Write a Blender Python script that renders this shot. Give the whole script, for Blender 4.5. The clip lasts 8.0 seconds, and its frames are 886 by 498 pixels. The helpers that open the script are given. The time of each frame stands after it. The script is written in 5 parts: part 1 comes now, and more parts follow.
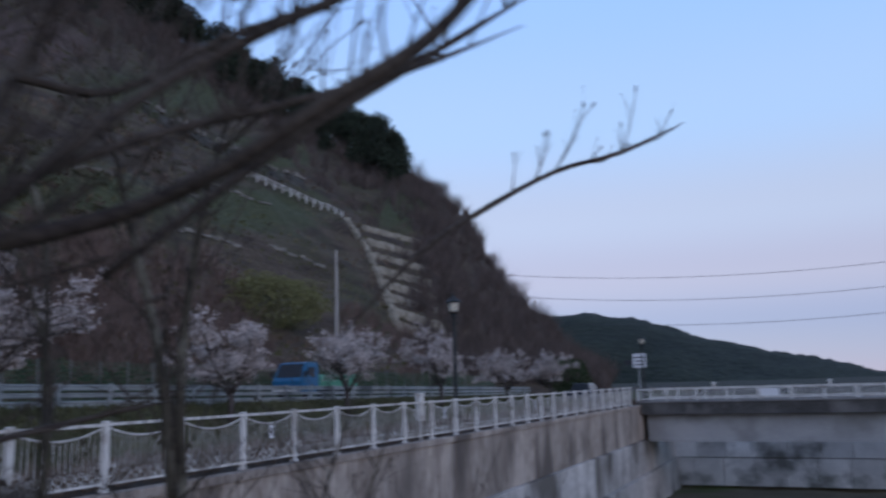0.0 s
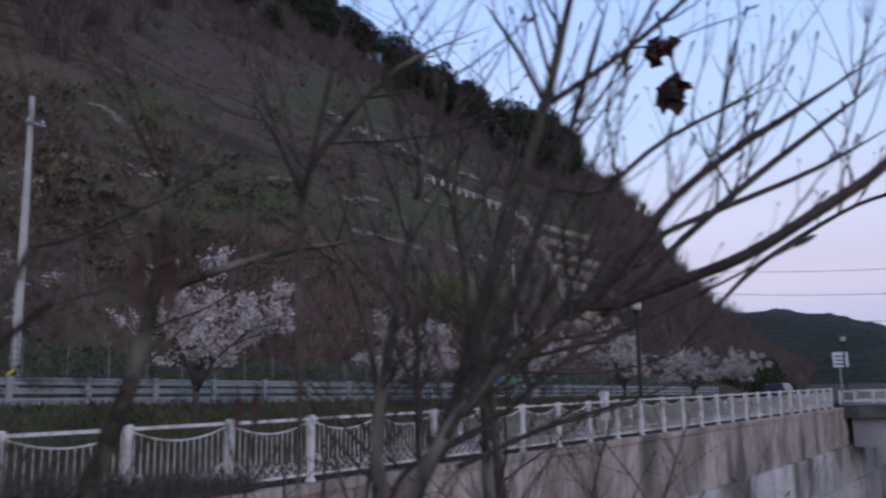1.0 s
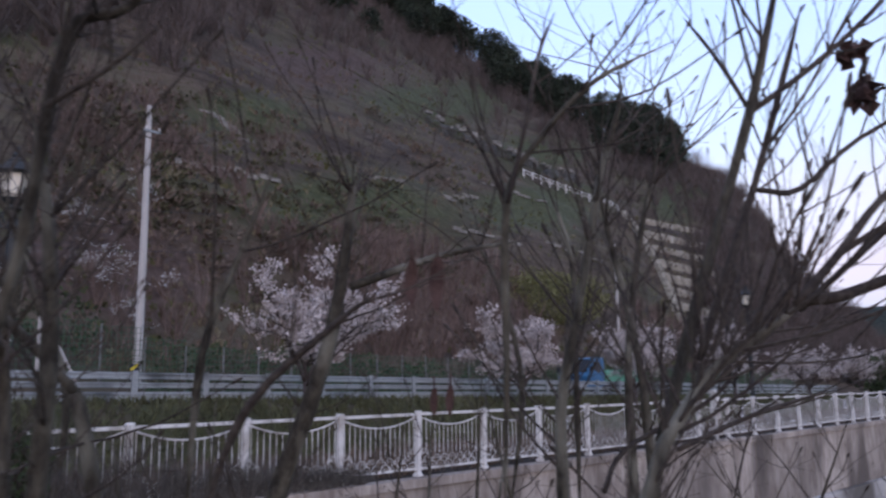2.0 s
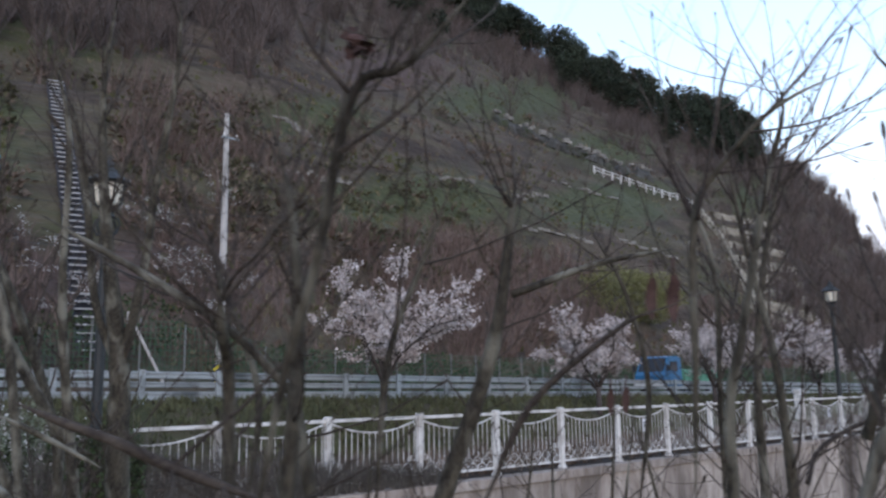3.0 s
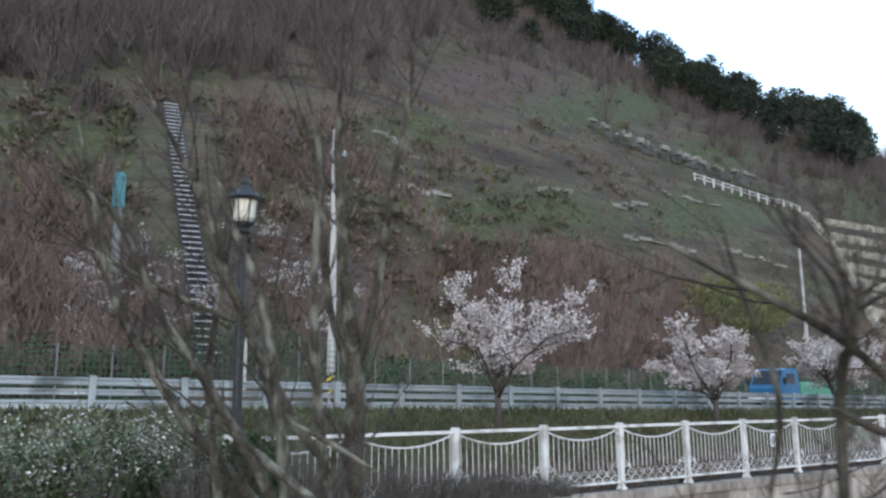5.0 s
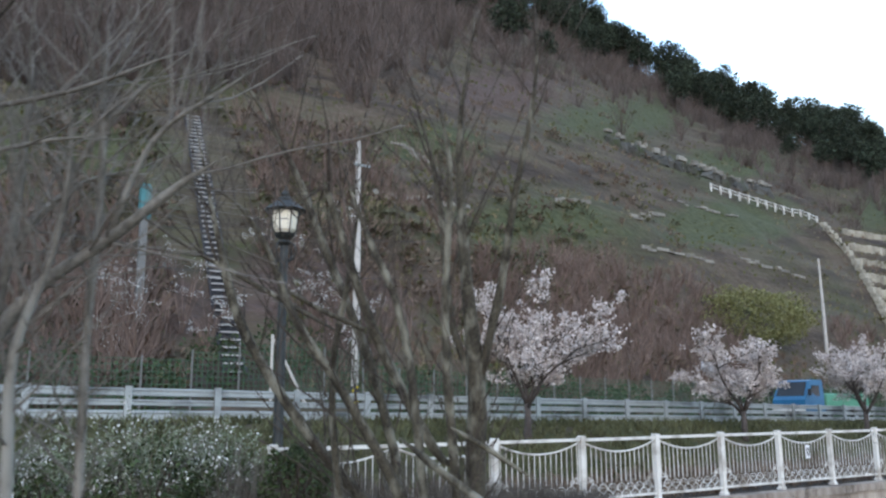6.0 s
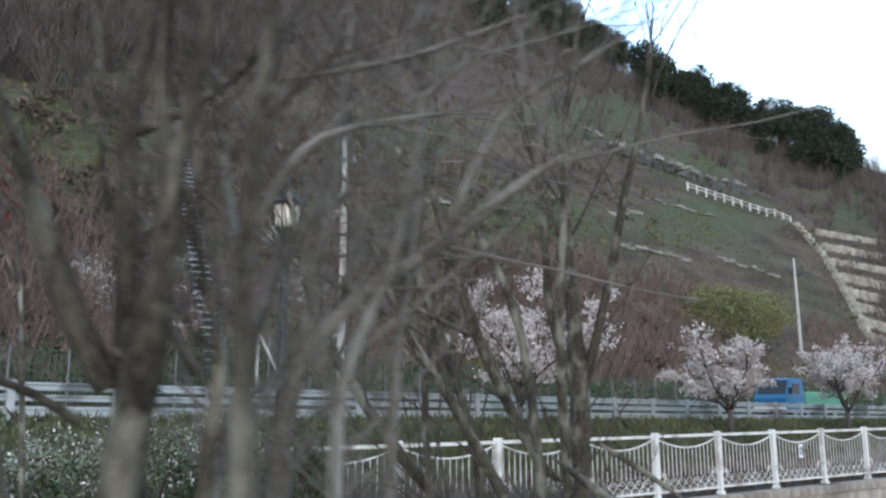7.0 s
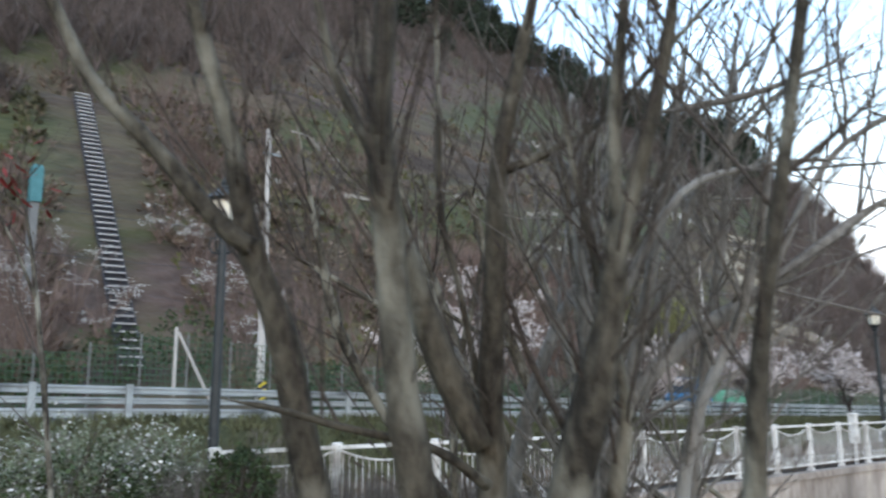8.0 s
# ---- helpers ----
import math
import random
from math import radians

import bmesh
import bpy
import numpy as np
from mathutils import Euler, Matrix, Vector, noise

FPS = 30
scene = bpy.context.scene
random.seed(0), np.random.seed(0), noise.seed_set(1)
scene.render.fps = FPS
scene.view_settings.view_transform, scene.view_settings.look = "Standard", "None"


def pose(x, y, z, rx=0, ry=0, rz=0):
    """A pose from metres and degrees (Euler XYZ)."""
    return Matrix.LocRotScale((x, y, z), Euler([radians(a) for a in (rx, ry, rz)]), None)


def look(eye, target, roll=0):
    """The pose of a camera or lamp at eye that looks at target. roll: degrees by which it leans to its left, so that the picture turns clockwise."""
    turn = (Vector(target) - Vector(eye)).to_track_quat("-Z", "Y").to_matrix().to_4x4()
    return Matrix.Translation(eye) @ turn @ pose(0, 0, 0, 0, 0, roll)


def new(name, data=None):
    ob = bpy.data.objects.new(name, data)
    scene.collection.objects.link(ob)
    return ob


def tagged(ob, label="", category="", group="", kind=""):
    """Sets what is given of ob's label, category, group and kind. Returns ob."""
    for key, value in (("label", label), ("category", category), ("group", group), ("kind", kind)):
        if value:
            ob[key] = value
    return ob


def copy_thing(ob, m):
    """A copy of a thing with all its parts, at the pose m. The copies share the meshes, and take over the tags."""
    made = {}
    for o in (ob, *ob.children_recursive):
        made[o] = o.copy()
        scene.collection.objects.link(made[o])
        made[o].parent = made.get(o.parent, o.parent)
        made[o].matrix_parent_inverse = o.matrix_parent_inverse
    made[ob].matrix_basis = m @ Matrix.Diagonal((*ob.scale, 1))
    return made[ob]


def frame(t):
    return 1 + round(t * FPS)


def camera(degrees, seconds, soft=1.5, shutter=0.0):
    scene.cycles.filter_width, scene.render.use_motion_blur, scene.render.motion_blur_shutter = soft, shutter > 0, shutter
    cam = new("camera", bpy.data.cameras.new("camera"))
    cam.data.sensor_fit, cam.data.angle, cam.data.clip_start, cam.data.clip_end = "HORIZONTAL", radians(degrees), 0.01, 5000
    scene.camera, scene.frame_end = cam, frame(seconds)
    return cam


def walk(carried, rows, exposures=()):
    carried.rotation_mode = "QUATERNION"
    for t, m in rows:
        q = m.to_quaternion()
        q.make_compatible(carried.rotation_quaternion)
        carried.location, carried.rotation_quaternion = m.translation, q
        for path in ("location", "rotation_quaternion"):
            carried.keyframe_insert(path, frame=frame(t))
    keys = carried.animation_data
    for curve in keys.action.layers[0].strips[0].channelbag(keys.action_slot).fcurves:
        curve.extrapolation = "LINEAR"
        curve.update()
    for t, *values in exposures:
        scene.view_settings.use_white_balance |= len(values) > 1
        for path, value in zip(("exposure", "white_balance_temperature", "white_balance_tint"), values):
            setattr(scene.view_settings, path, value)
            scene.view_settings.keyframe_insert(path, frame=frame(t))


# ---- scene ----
cam = camera(56.5, 8.0, 2.4, 0.5)
PATH = [
    (0, (-23.5, -12.019, 1.749), (-21.699, -11.212, 2.075), -1.6),
    (0.5, (-23.614, -11.992, 1.754), (-21.929, -10.967, 2.084), -1.2),
    (1, (-23.747, -11.969, 1.756), (-22.16, -10.799, 2.088), -1.1),
    (1.5, (-23.796, -11.951, 1.751), (-22.29, -10.677, 2.082), -0.9),
    (3, (-23.971, -11.915, 1.755), (-22.658, -10.443, 2.084), -0.8),
    (3.5, (-24.05, -11.896, 1.756), (-22.792, -10.377, 2.092), -0.9),
    (4, (-24.124, -11.86, 1.755), (-22.922, -10.298, 2.094), -0.7),
    (4.5, (-24.224, -11.692, 1.758), (-23.06, -10.102, 2.101), -0.5),
    (6, (-24.82, -11.376, 1.74), (-23.712, -9.756, 2.125), -0.3),
    (6.5, (-24.914, -11.099, 1.763), (-23.782, -9.494, 2.141), -0.1),
    (7, (-25.117, -10.908, 1.796), (-23.957, -9.323, 2.171), -0.1),
    (7.5, (-25.324, -10.73, 1.823), (-24.119, -9.179, 2.199), -0.5),
    (8, (-25.455, -10.585, 1.854), (-24.131, -9.132, 2.222), -0.2),
]
walk(cam, [(t, look(eye, aim, roll)) for t, eye, aim, roll in PATH], [(0, 0.78, 6800, 35), (0.5, 0.6, 7050, 41), (1.0, 0.97, 7400, 44), (1.7, 1.32, 7550, 45), (2.8, 1.74, 8050, 34), (3.5, 1.99, 8050, 29), (4.5, 2.28, 8150, 25), (6.5, 2.34, 8250, 24), (8, 2.42, 8500, 24)])

# ---- world and light ----
world = bpy.data.worlds.new("dusk_sky")
scene.world = world
world.use_nodes = True
wn, wl = world.node_tree.nodes, world.node_tree.links
wn.clear()
sky = wn.new("ShaderNodeTexSky")
sky.sky_type = "NISHITA"
sky.sun_disc = False
sky.sun_elevation = radians(12.0)
sky.sun_rotation = radians(-144)
sky.altitude = 1500
sky.air_density = 1.0
sky.dust_density = 0.0
sky.ozone_density = 2.0
bg = wn.new("ShaderNodeBackground")
bg.inputs["Strength"].default_value = 0.15
wo = wn.new("ShaderNodeOutputWorld")
# twilight opposite the sunken sun: blue overhead, a rose band, slate blue on the horizon
coord = wn.new("ShaderNodeTexCoord")
split = wn.new("ShaderNodeSeparateXYZ")
wl.new(coord.outputs["Generated"], split.inputs[0])
ramp = wn.new("ShaderNodeValToRGB")
ramp.color_ramp.interpolation = "EASE"
TWILIGHT = ((0.0, (0.235, 0.37, 0.64)), (0.055, (0.255, 0.39, 0.63)), (0.12, (0.465, 0.56, 0.69)), (0.19, (0.51, 0.72, 0.87)), (0.30, (0.43, 0.81, 1.14)), (0.45, (0.355, 0.78, 1.32)), (0.62, (0.24, 0.46, 0.76)), (1.0, (0.22, 0.38, 0.62)))
while len(ramp.color_ramp.elements) < len(TWILIGHT):
    ramp.color_ramp.elements.new(1.0)
for stop, (place, tint) in zip(ramp.color_ramp.elements, TWILIGHT):
    stop.position, stop.color = place, (*tint, 1)
wl.new(split.outputs["Z"], ramp.inputs[0])
lift = wn.new("ShaderNodeVectorMath")
lift.operation = "SCALE"
lift.inputs["Scale"].default_value = 3.3
wl.new(ramp.outputs[0], lift.inputs[0])
veil = wn.new("ShaderNodeMix")
veil.data_type = "RGBA"
veil.inputs[0].default_value = 0.85
wl.new(sky.outputs[0], veil.inputs[6])
wl.new(lift.outputs[0], veil.inputs[7])
wl.new(veil.outputs[2], bg.inputs[0])
wl.new(bg.outputs[0], wo.inputs[0])

sun_data = bpy.data.lights.new("sun", "SUN")
sun_data.energy, sun_data.angle, sun_data.color = 0.26, radians(40), (0.95, 0.96, 1.0)
sun = new("sun", sun_data)
sun.matrix_world = look((0, 0, 0), (0.55, 0.75, -0.30))


# ---- materials ----
def material(name, a, b, scale=4.0, rough=0.8, bump=0.2, metal=0.0, fine=60.0, c=None, cscale=0.6, spread=0.0, random_mix=0.0, stretch=(1, 1, 1), band=None, cover=()):
    """Two tones by a coarse and a fine noise, a third in wide stains, relief from the fine one."""
    m = bpy.data.materials.new(name)
    m.use_nodes = True
    n, l = m.node_tree.nodes, m.node_tree.links
    bsdf = n["Principled BSDF"]
    geo = n.new("ShaderNodeNewGeometry")
    mp = n.new("ShaderNodeMapping")
    mp.inputs["Scale"].default_value = stretch
    l.new(geo.outputs["Position"], mp.inputs["Vector"])

    def tex(s, detail=5.0):
        t = n.new("ShaderNodeTexNoise")
        t.inputs["Scale"].default_value, t.inputs["Detail"].default_value = s, detail
        l.new(mp.outputs[0], t.inputs["Vector"])
        return t.outputs["Fac"]

    def sharp(value, lo, hi):
        r = n.new("ShaderNodeMapRange")
        r.inputs["From Min"].default_value, r.inputs["From Max"].default_value = lo, hi
        l.new(value, r.inputs["Value"])
        return r.outputs["Result"]

    def mix(fac, x, y):
        k = n.new("ShaderNodeMix")
        k.data_type = "RGBA"
        if isinstance(fac, float):
            k.inputs[0].default_value = fac
        else:
            l.new(fac, k.inputs[0])
        for s, v in ((k.inputs[6], x), (k.inputs[7], y)):
            if isinstance(v, tuple):
                s.default_value = (*v, 1)
            else:
                l.new(v, s)
        return k.outputs[2]

    coarse, grain = tex(scale), tex(fine, 3.0)
    add = n.new("ShaderNodeMath")
    add.operation = "ADD"
    l.new(coarse, add.inputs[0])
    l.new(grain, add.inputs[1])
    colour = mix(sharp(add.outputs[0], 0.75, 1.25), a, b)
    if c:
        colour = mix(sharp(tex(cscale, 4.0), 0.5, 0.66), colour, c)
    if band:
        flat = n.new("ShaderNodeMapping")
        flat.inputs["Scale"].default_value = (0.10, 0.10, 0.75)
        l.new(geo.outputs["Position"], flat.inputs["Vector"])
        streak = n.new("ShaderNodeTexNoise")
        streak.inputs["Scale"].default_value, streak.inputs["Detail"].default_value = 1.0, 9.0
        l.new(flat.outputs[0], streak.inputs["Vector"])
        colour = mix(sharp(streak.outputs["Fac"], 0.5, 0.68), colour, band[0])
        colour = mix(sharp(streak.outputs["Fac"], 0.46, 0.34), colour, band[1])
    for layer, tint, tint2 in cover:
        att = n.new("ShaderNodeAttribute")
        att.attribute_name = layer
        ragged = n.new("ShaderNodeMath")
        ragged.operation = "ADD"
        l.new(att.outputs["Fac"], ragged.inputs[0])
        l.new(tex(0.35, 7.0), ragged.inputs[1])
        colour = mix(sharp(ragged.outputs[0], 0.85, 1.25), colour, mix(sharp(grain, 0.35, 0.65), tint, tint2))
    if random_mix:
        info = n.new("ShaderNodeObjectInfo")
        rnd = n.new("ShaderNodeHueSaturation")
        val = n.new("ShaderNodeMapRange")
        val.inputs["To Min"].default_value, val.inputs["To Max"].default_value = 1 - random_mix, 1 + random_mix
        l.new(info.outputs["Random"], val.inputs["Value"])
        l.new(val.outputs["Result"], rnd.inputs["Value"])
        l.new(colour, rnd.inputs["Color"])
        colour = rnd.outputs[0]
    if spread:
        isl = n.new("ShaderNodeHueSaturation")
        val = n.new("ShaderNodeMapRange")
        val.inputs["To Min"].default_value, val.inputs["To Max"].default_value = 1 - spread, 1 + spread
        l.new(geo.outputs["Random Per Island"], val.inputs["Value"])
        l.new(val.outputs["Result"], isl.inputs["Value"])
        l.new(colour, isl.inputs["Color"])
        colour = isl.outputs[0]
    l.new(colour, bsdf.inputs["Base Color"])
    bsdf.inputs["Roughness"].default_value, bsdf.inputs["Metallic"].default_value = rough, metal
    bsdf.inputs["Specular IOR Level"].default_value = 0.3
    if bump:
        bp = n.new("ShaderNodeBump")
        bp.inputs["Strength"].default_value, bp.inputs["Distance"].default_value = bump, 0.6 / fine
        l.new(add.outputs[0], bp.inputs["Height"])
        l.new(bp.outputs[0], bsdf.inputs["Normal"])
    return m


M_GROUND = material("dry_grass_soil", (0.10, 0.085, 0.055), (0.17, 0.14, 0.095), 0.35, 0.95, 0.6, fine=9, c=(0.075, 0.10, 0.035), cscale=0.12)
M_HILL = material("spring_slope", (0.055, 0.040, 0.028), (0.118, 0.086, 0.060), 0.22, 0.95, 0.9, fine=1.6, c=(0.064, 0.066, 0.030), cscale=0.07, stretch=(0.8, 1.0, 1.5), band=((0.048, 0.034, 0.026), (0.100, 0.082, 0.052)), cover=(("rust", (0.072, 0.046, 0.037), (0.112, 0.076, 0.062)), ("meadow", (0.048, 0.058, 0.027), (0.084, 0.090, 0.044))))
M_SCRUB = material("dark_scrub", (0.022, 0.028, 0.018), (0.05, 0.052, 0.036), 0.1, 0.95, 0.5, fine=1.5, c=(0.06, 0.05, 0.04), cscale=0.04)
# the litter tones are brown litter with the shade behind the railing mixed in
M_GRASS = material("verge_grass", (0.036, 0.042, 0.016), (0.080, 0.078, 0.030), 0.8, 0.95, 0.5, fine=14, c=(0.095, 0.072, 0.045), cscale=0.5, cover=(("litter", (0.030, 0.025, 0.020), (0.062, 0.051, 0.040)),))
M_ASPHALT = material("asphalt", (0.045, 0.046, 0.05), (0.065, 0.065, 0.068), 1.2, 0.9, 0.3, fine=60)
M_CONCRETE = material("stained_concrete", (0.23, 0.180, 0.145), (0.49, 0.415, 0.35), 0.55, 0.85, 0.35, fine=6, c=(0.145, 0.117, 0.098), cscale=0.40, stretch=(1.0, 1.0, 0.35), random_mix=0.16)
M_LOWER = material("lower_concrete", (0.36, 0.335, 0.30), (0.66, 0.625, 0.58), 0.6, 0.85, 0.35, fine=6, c=(0.16, 0.145, 0.125), cscale=0.45, stretch=(1.0, 1.0, 0.5), random_mix=0.18)
M_PATCH = material("patched_concrete", (0.50, 0.50, 0.48), (0.78, 0.77, 0.74), 0.6, 0.85, 0.3, fine=12, c=(0.20, 0.205, 0.19), cscale=0.45, random_mix=0.25)
M_SLAB = material("bridge_concrete", (0.17, 0.162, 0.155), (0.27, 0.26, 0.25), 0.5, 0.85, 0.25, fine=18, c=(0.17, 0.17, 0.168), cscale=0.35)
M_FASCIA = material("stained_fascia", (0.05, 0.048, 0.045), (0.12, 0.115, 0.108), 0.8, 0.9, 0.3, fine=10, c=(0.17, 0.16, 0.15), cscale=0.5)
M_GIRDER = material("girder_concrete", (0.30, 0.30, 0.295), (0.42, 0.415, 0.405), 0.5, 0.85, 0.25, fine=14, c=(0.24, 0.235, 0.225), cscale=0.35)
M_WHITE = material("white_paint", (0.62, 0.60, 0.55), (0.74, 0.72, 0.67), 3.0, 0.5, 0.08, fine=40, c=(0.40, 0.36, 0.31), cscale=2.4)
M_GALV = material("galvanised_steel", (0.30, 0.33, 0.325), (0.44, 0.47, 0.46), 1.5, 0.5, 0.05, metal=0.4, fine=30, c=(0.12, 0.135, 0.135), cscale=0.8)
M_BARK = material("grey_brown_bark", (0.022, 0.018, 0.013), (0.100, 0.086, 0.062), 18, 0.9, 1.0, fine=120, c=(0.215, 0.20, 0.155), cscale=17, stretch=(1, 1, 0.5))
M_TWIG = material("twig_bark", (0.030, 0.022, 0.018), (0.092, 0.072, 0.056), 20, 0.85, 0.3, fine=220)
# grey bark in a lighter tone that carries the light on the near branches
M_LITBARK = material("lit_grey_bark", (0.11, 0.10, 0.085), (0.24, 0.22, 0.19), 14, 0.9, 0.6, fine=150, c=(0.30, 0.29, 0.26), cscale=14, stretch=(1, 1, 0.45))
M_GREYTWIG = material("pale_twig", (0.10, 0.088, 0.075), (0.21, 0.19, 0.165), 20, 0.85, 0.3, fine=220)
M_BRAMBLE = material("bramble_twigs", (0.075, 0.066, 0.056), (0.16, 0.145, 0.125), 8, 0.85, 0.2, fine=90, spread=0.4)
M_CHERRYBARK = material("cherry_bark", (0.05, 0.04, 0.036), (0.11, 0.09, 0.08), 5, 0.85, 0.4, fine=60)
M_BLOSSOM = material("cherry_blossom", (0.50, 0.43, 0.40), (0.67, 0.60, 0.56), 1.5, 0.7, 0.0, fine=12, spread=0.25)
M_PINE = material("pine_needles", (0.022, 0.034, 0.022), (0.045, 0.062, 0.040), 0.4, 0.9, 0.0, fine=3, spread=0.45, random_mix=0.2)
M_BAREWOOD = material("bare_woods", (0.068, 0.052, 0.045), (0.130, 0.100, 0.087), 0.3, 0.9, 0.0, fine=2, spread=0.4)
M_POLE = material("pole_concrete", (0.42, 0.395, 0.36), (0.56, 0.53, 0.485), 1.2, 0.8, 0.1, fine=30)


# ---- mesh helpers ----
class Build:
    """Gathers vertices and faces for one mesh."""

    def __init__(self):
        self.v, self.f = [], []

    def box(self, cx, cy, cz, sx, sy, sz, m=None):
        i = len(self.v)
        for dz in (-0.5, 0.5):
            for dx, dy in ((-0.5, -0.5), (0.5, -0.5), (0.5, 0.5), (-0.5, 0.5)):
                p = Vector((cx + dx * sx, cy + dy * sy, cz + dz * sz))
                self.v.append(tuple(m @ p) if m else tuple(p))
        self.f += [tuple(i + k for k in q) for q in ((3, 2, 1, 0), (4, 5, 6, 7), (0, 1, 5, 4), (1, 2, 6, 5), (2, 3, 7, 6), (3, 0, 4, 7))]

    def bevel_box(self, cx, cy, cz, sx, sy, sz, e):
        """A box with its upright and top edges cut off."""
        self.lathe_square(cx, cy, ((cz - sz / 2, 1.0), (cz + sz / 2 - e, 1.0), (cz + sz / 2, 1 - 2 * e / max(sx, sy))), sx, sy, e)

    def lathe_square(self, cx, cy, rows, sx, sy, e):
        i = len(self.v)
        ring = ((-0.5, -0.5, 1, 0), (0.5, -0.5, -1, 0), (0.5, -0.5, 0, 1), (0.5, 0.5, 0, -1), (0.5, 0.5, -1, 0), (-0.5, 0.5, 1, 0), (-0.5, 0.5, 0, -1), (-0.5, -0.5, 0, 1))
        for z, s in rows:
            for dx, dy, ex, ey in ring:
                self.v.append((cx + (dx * sx + ex * e) * s, cy + (dy * sy + ey * e) * s, z))
        n = len(rows)
        for r in range(n - 1):
            for k in range(8):
                a, b = i + r * 8 + k, i + r * 8 + (k + 1) % 8
                self.f.append((a, b, b + 8, a + 8))
        self.f.append(tuple(i + k for k in range(7, -1, -1)))
        self.f.append(tuple(i + (n - 1) * 8 + k for k in range(8)))

    def tube(self, pts, radii, n=6, caps=True):
        pts = [Vector(p) for p in pts]
        i = len(self.v)
        side = None
        for k, p in enumerate(pts):
            d = (pts[min(k + 1, len(pts) - 1)] - pts[max(k - 1, 0)]).normalized()
            if side is None:
                side = d.orthogonal().normalized()
            side = (side - d * side.dot(d)).normalized()
            up = d.cross(side)
            for j in range(n):
                a = 2 * math.pi * j / n
                self.v.append(tuple(p + (side * math.cos(a) + up * math.sin(a)) * radii[k]))
        for k in range(len(pts) - 1):
            for j in range(n):
                a, b = i + k * n + j, i + k * n + (j + 1) % n
                self.f.append((a, b, b + n, a + n))
        if caps:
            self.f.append(tuple(i + j for j in range(n - 1, -1, -1)))
            self.f.append(tuple(i + (len(pts) - 1) * n + j for j in range(n)))

    def leaf(self, p, d, w, length, bend=0.15):
        """A small pointed leaf or petal clump of four triangles."""
        d = d.normalized()
        s = d.orthogonal().normalized()
        s.rotate(Matrix.Rotation(random.uniform(0, 6.28), 3, d))
        up = d.cross(s)
        i = len(self.v)
        mid = p + d * length * 0.5
        for q in (p, mid + s * w / 2 + up * bend * length, p + d * length, mid - s * w / 2 + up * bend * length, mid):
            self.v.append(tuple(q))
        self.f += [(i, i + 1, i + 4), (i + 1, i + 2, i + 4), (i + 2, i + 3, i + 4), (i + 3, i, i + 4)]

    def lump(self, p, rx, rz, seed, rough=0.3):
        """A rough little clump of facets."""
        i = len(self.v)
        rnd = random.Random(seed)
        ring = 6
        self.v.append((p[0], p[1], p[2] + rz))
        for lv, cz in ((0.85, 0.45), (1.0, -0.15), (0.6, -0.7)):
            for k in range(ring):
                a = 6.283 * (k + rnd.random() * 0.5) / ring
                r = rx * lv * (1 + rnd.uniform(-rough, rough))
                self.v.append((p[0] + r * math.cos(a), p[1] + r * math.sin(a), p[2] + rz * (cz + rnd.uniform(-rough, rough))))
        for k in range(ring):
            j = (k + 1) % ring
            self.f.append((i, i + 1 + k, i + 1 + j))
            for lv in (0, 1):
                a = i + 1 + lv * ring
                self.f.append((a + k, a + ring + k, a + ring + j, a + j))

    def mesh(self, name, mat, smooth=False):
        me = bpy.data.meshes.new(name)
        me.from_pydata(self.v, [], self.f)
        me.materials.append(mat)
        if smooth:
            me.polygons.foreach_set("use_smooth", [True] * len(me.polygons))
        me.update()
        return me


def part(name, b, mat, parent, label="", smooth=False):
    """One mesh object under a thing or a part."""
    ob = new(name, b if isinstance(b, bpy.types.Mesh) else b.mesh(name, mat, smooth))
    ob.parent = parent
    ob.matrix_parent_inverse = Matrix.Identity(4)
    return tagged(ob, label)


def thing(name, label, category, group="", kind="", at=(0, 0, 0)):
    ob = new(name)
    ob.empty_display_size = 0.2
    ob.matrix_world = Matrix.Translation(at)
    ob.matrix_basis = Matrix.Translation(at)
    return tagged(ob, label, category, group, kind)


def single(name, b, mat, label, category="", kind="", smooth=False, group=""):
    return tagged(new(name, b.mesh(name, mat, smooth)), label, category, group, kind)


def smooth_line(rows, step=4):
    """A Catmull-Rom line through rows of (x, y, z, r)."""
    p = [Vector(r) for r in rows]
    p = [2 * p[0] - p[1]] + p + [2 * p[-1] - p[-2]]
    out = []
    for k in range(1, len(p) - 2):
        a, b, c, d = p[k - 1:k + 3]
        for s in range(step):
            t = s / step
            out.append(0.5 * (2 * b + (c - a) * t + (2 * a - 5 * b + 4 * c - d) * t * t + (3 * b - a - 3 * c + d) * t ** 3))
    out.append(p[-2])
    return out


# ---- lie of the land ----
EYE0 = Vector((-24.3, -11.7))
STAIR = []
# bearing from the bank, distance of the hill's foot and crest, rise to the crest
HILL = ((2, 130, 150, -0.02), (12, 112, 150, -0.01), (15, 110, 160, 0.03), (17, 108, 170, 0.075), (19.3, 105, 185, 0.11), (21.3, 100, 200, 0.175),
        (23.7, 95, 210, 0.230), (27, 85, 220, 0.265), (32, 70, 215, 0.308), (37, 58, 210, 0.354), (43.4, 48, 205, 0.435),
        (50, 42, 190, 0.52), (60, 35, 170, 0.60), (75, 30.5, 160, 0.65), (95, 29.5, 160, 0.65), (125, 36, 170, 0.55), (150, 60, 200, 0.25), (175, 130, 220, -0.02))


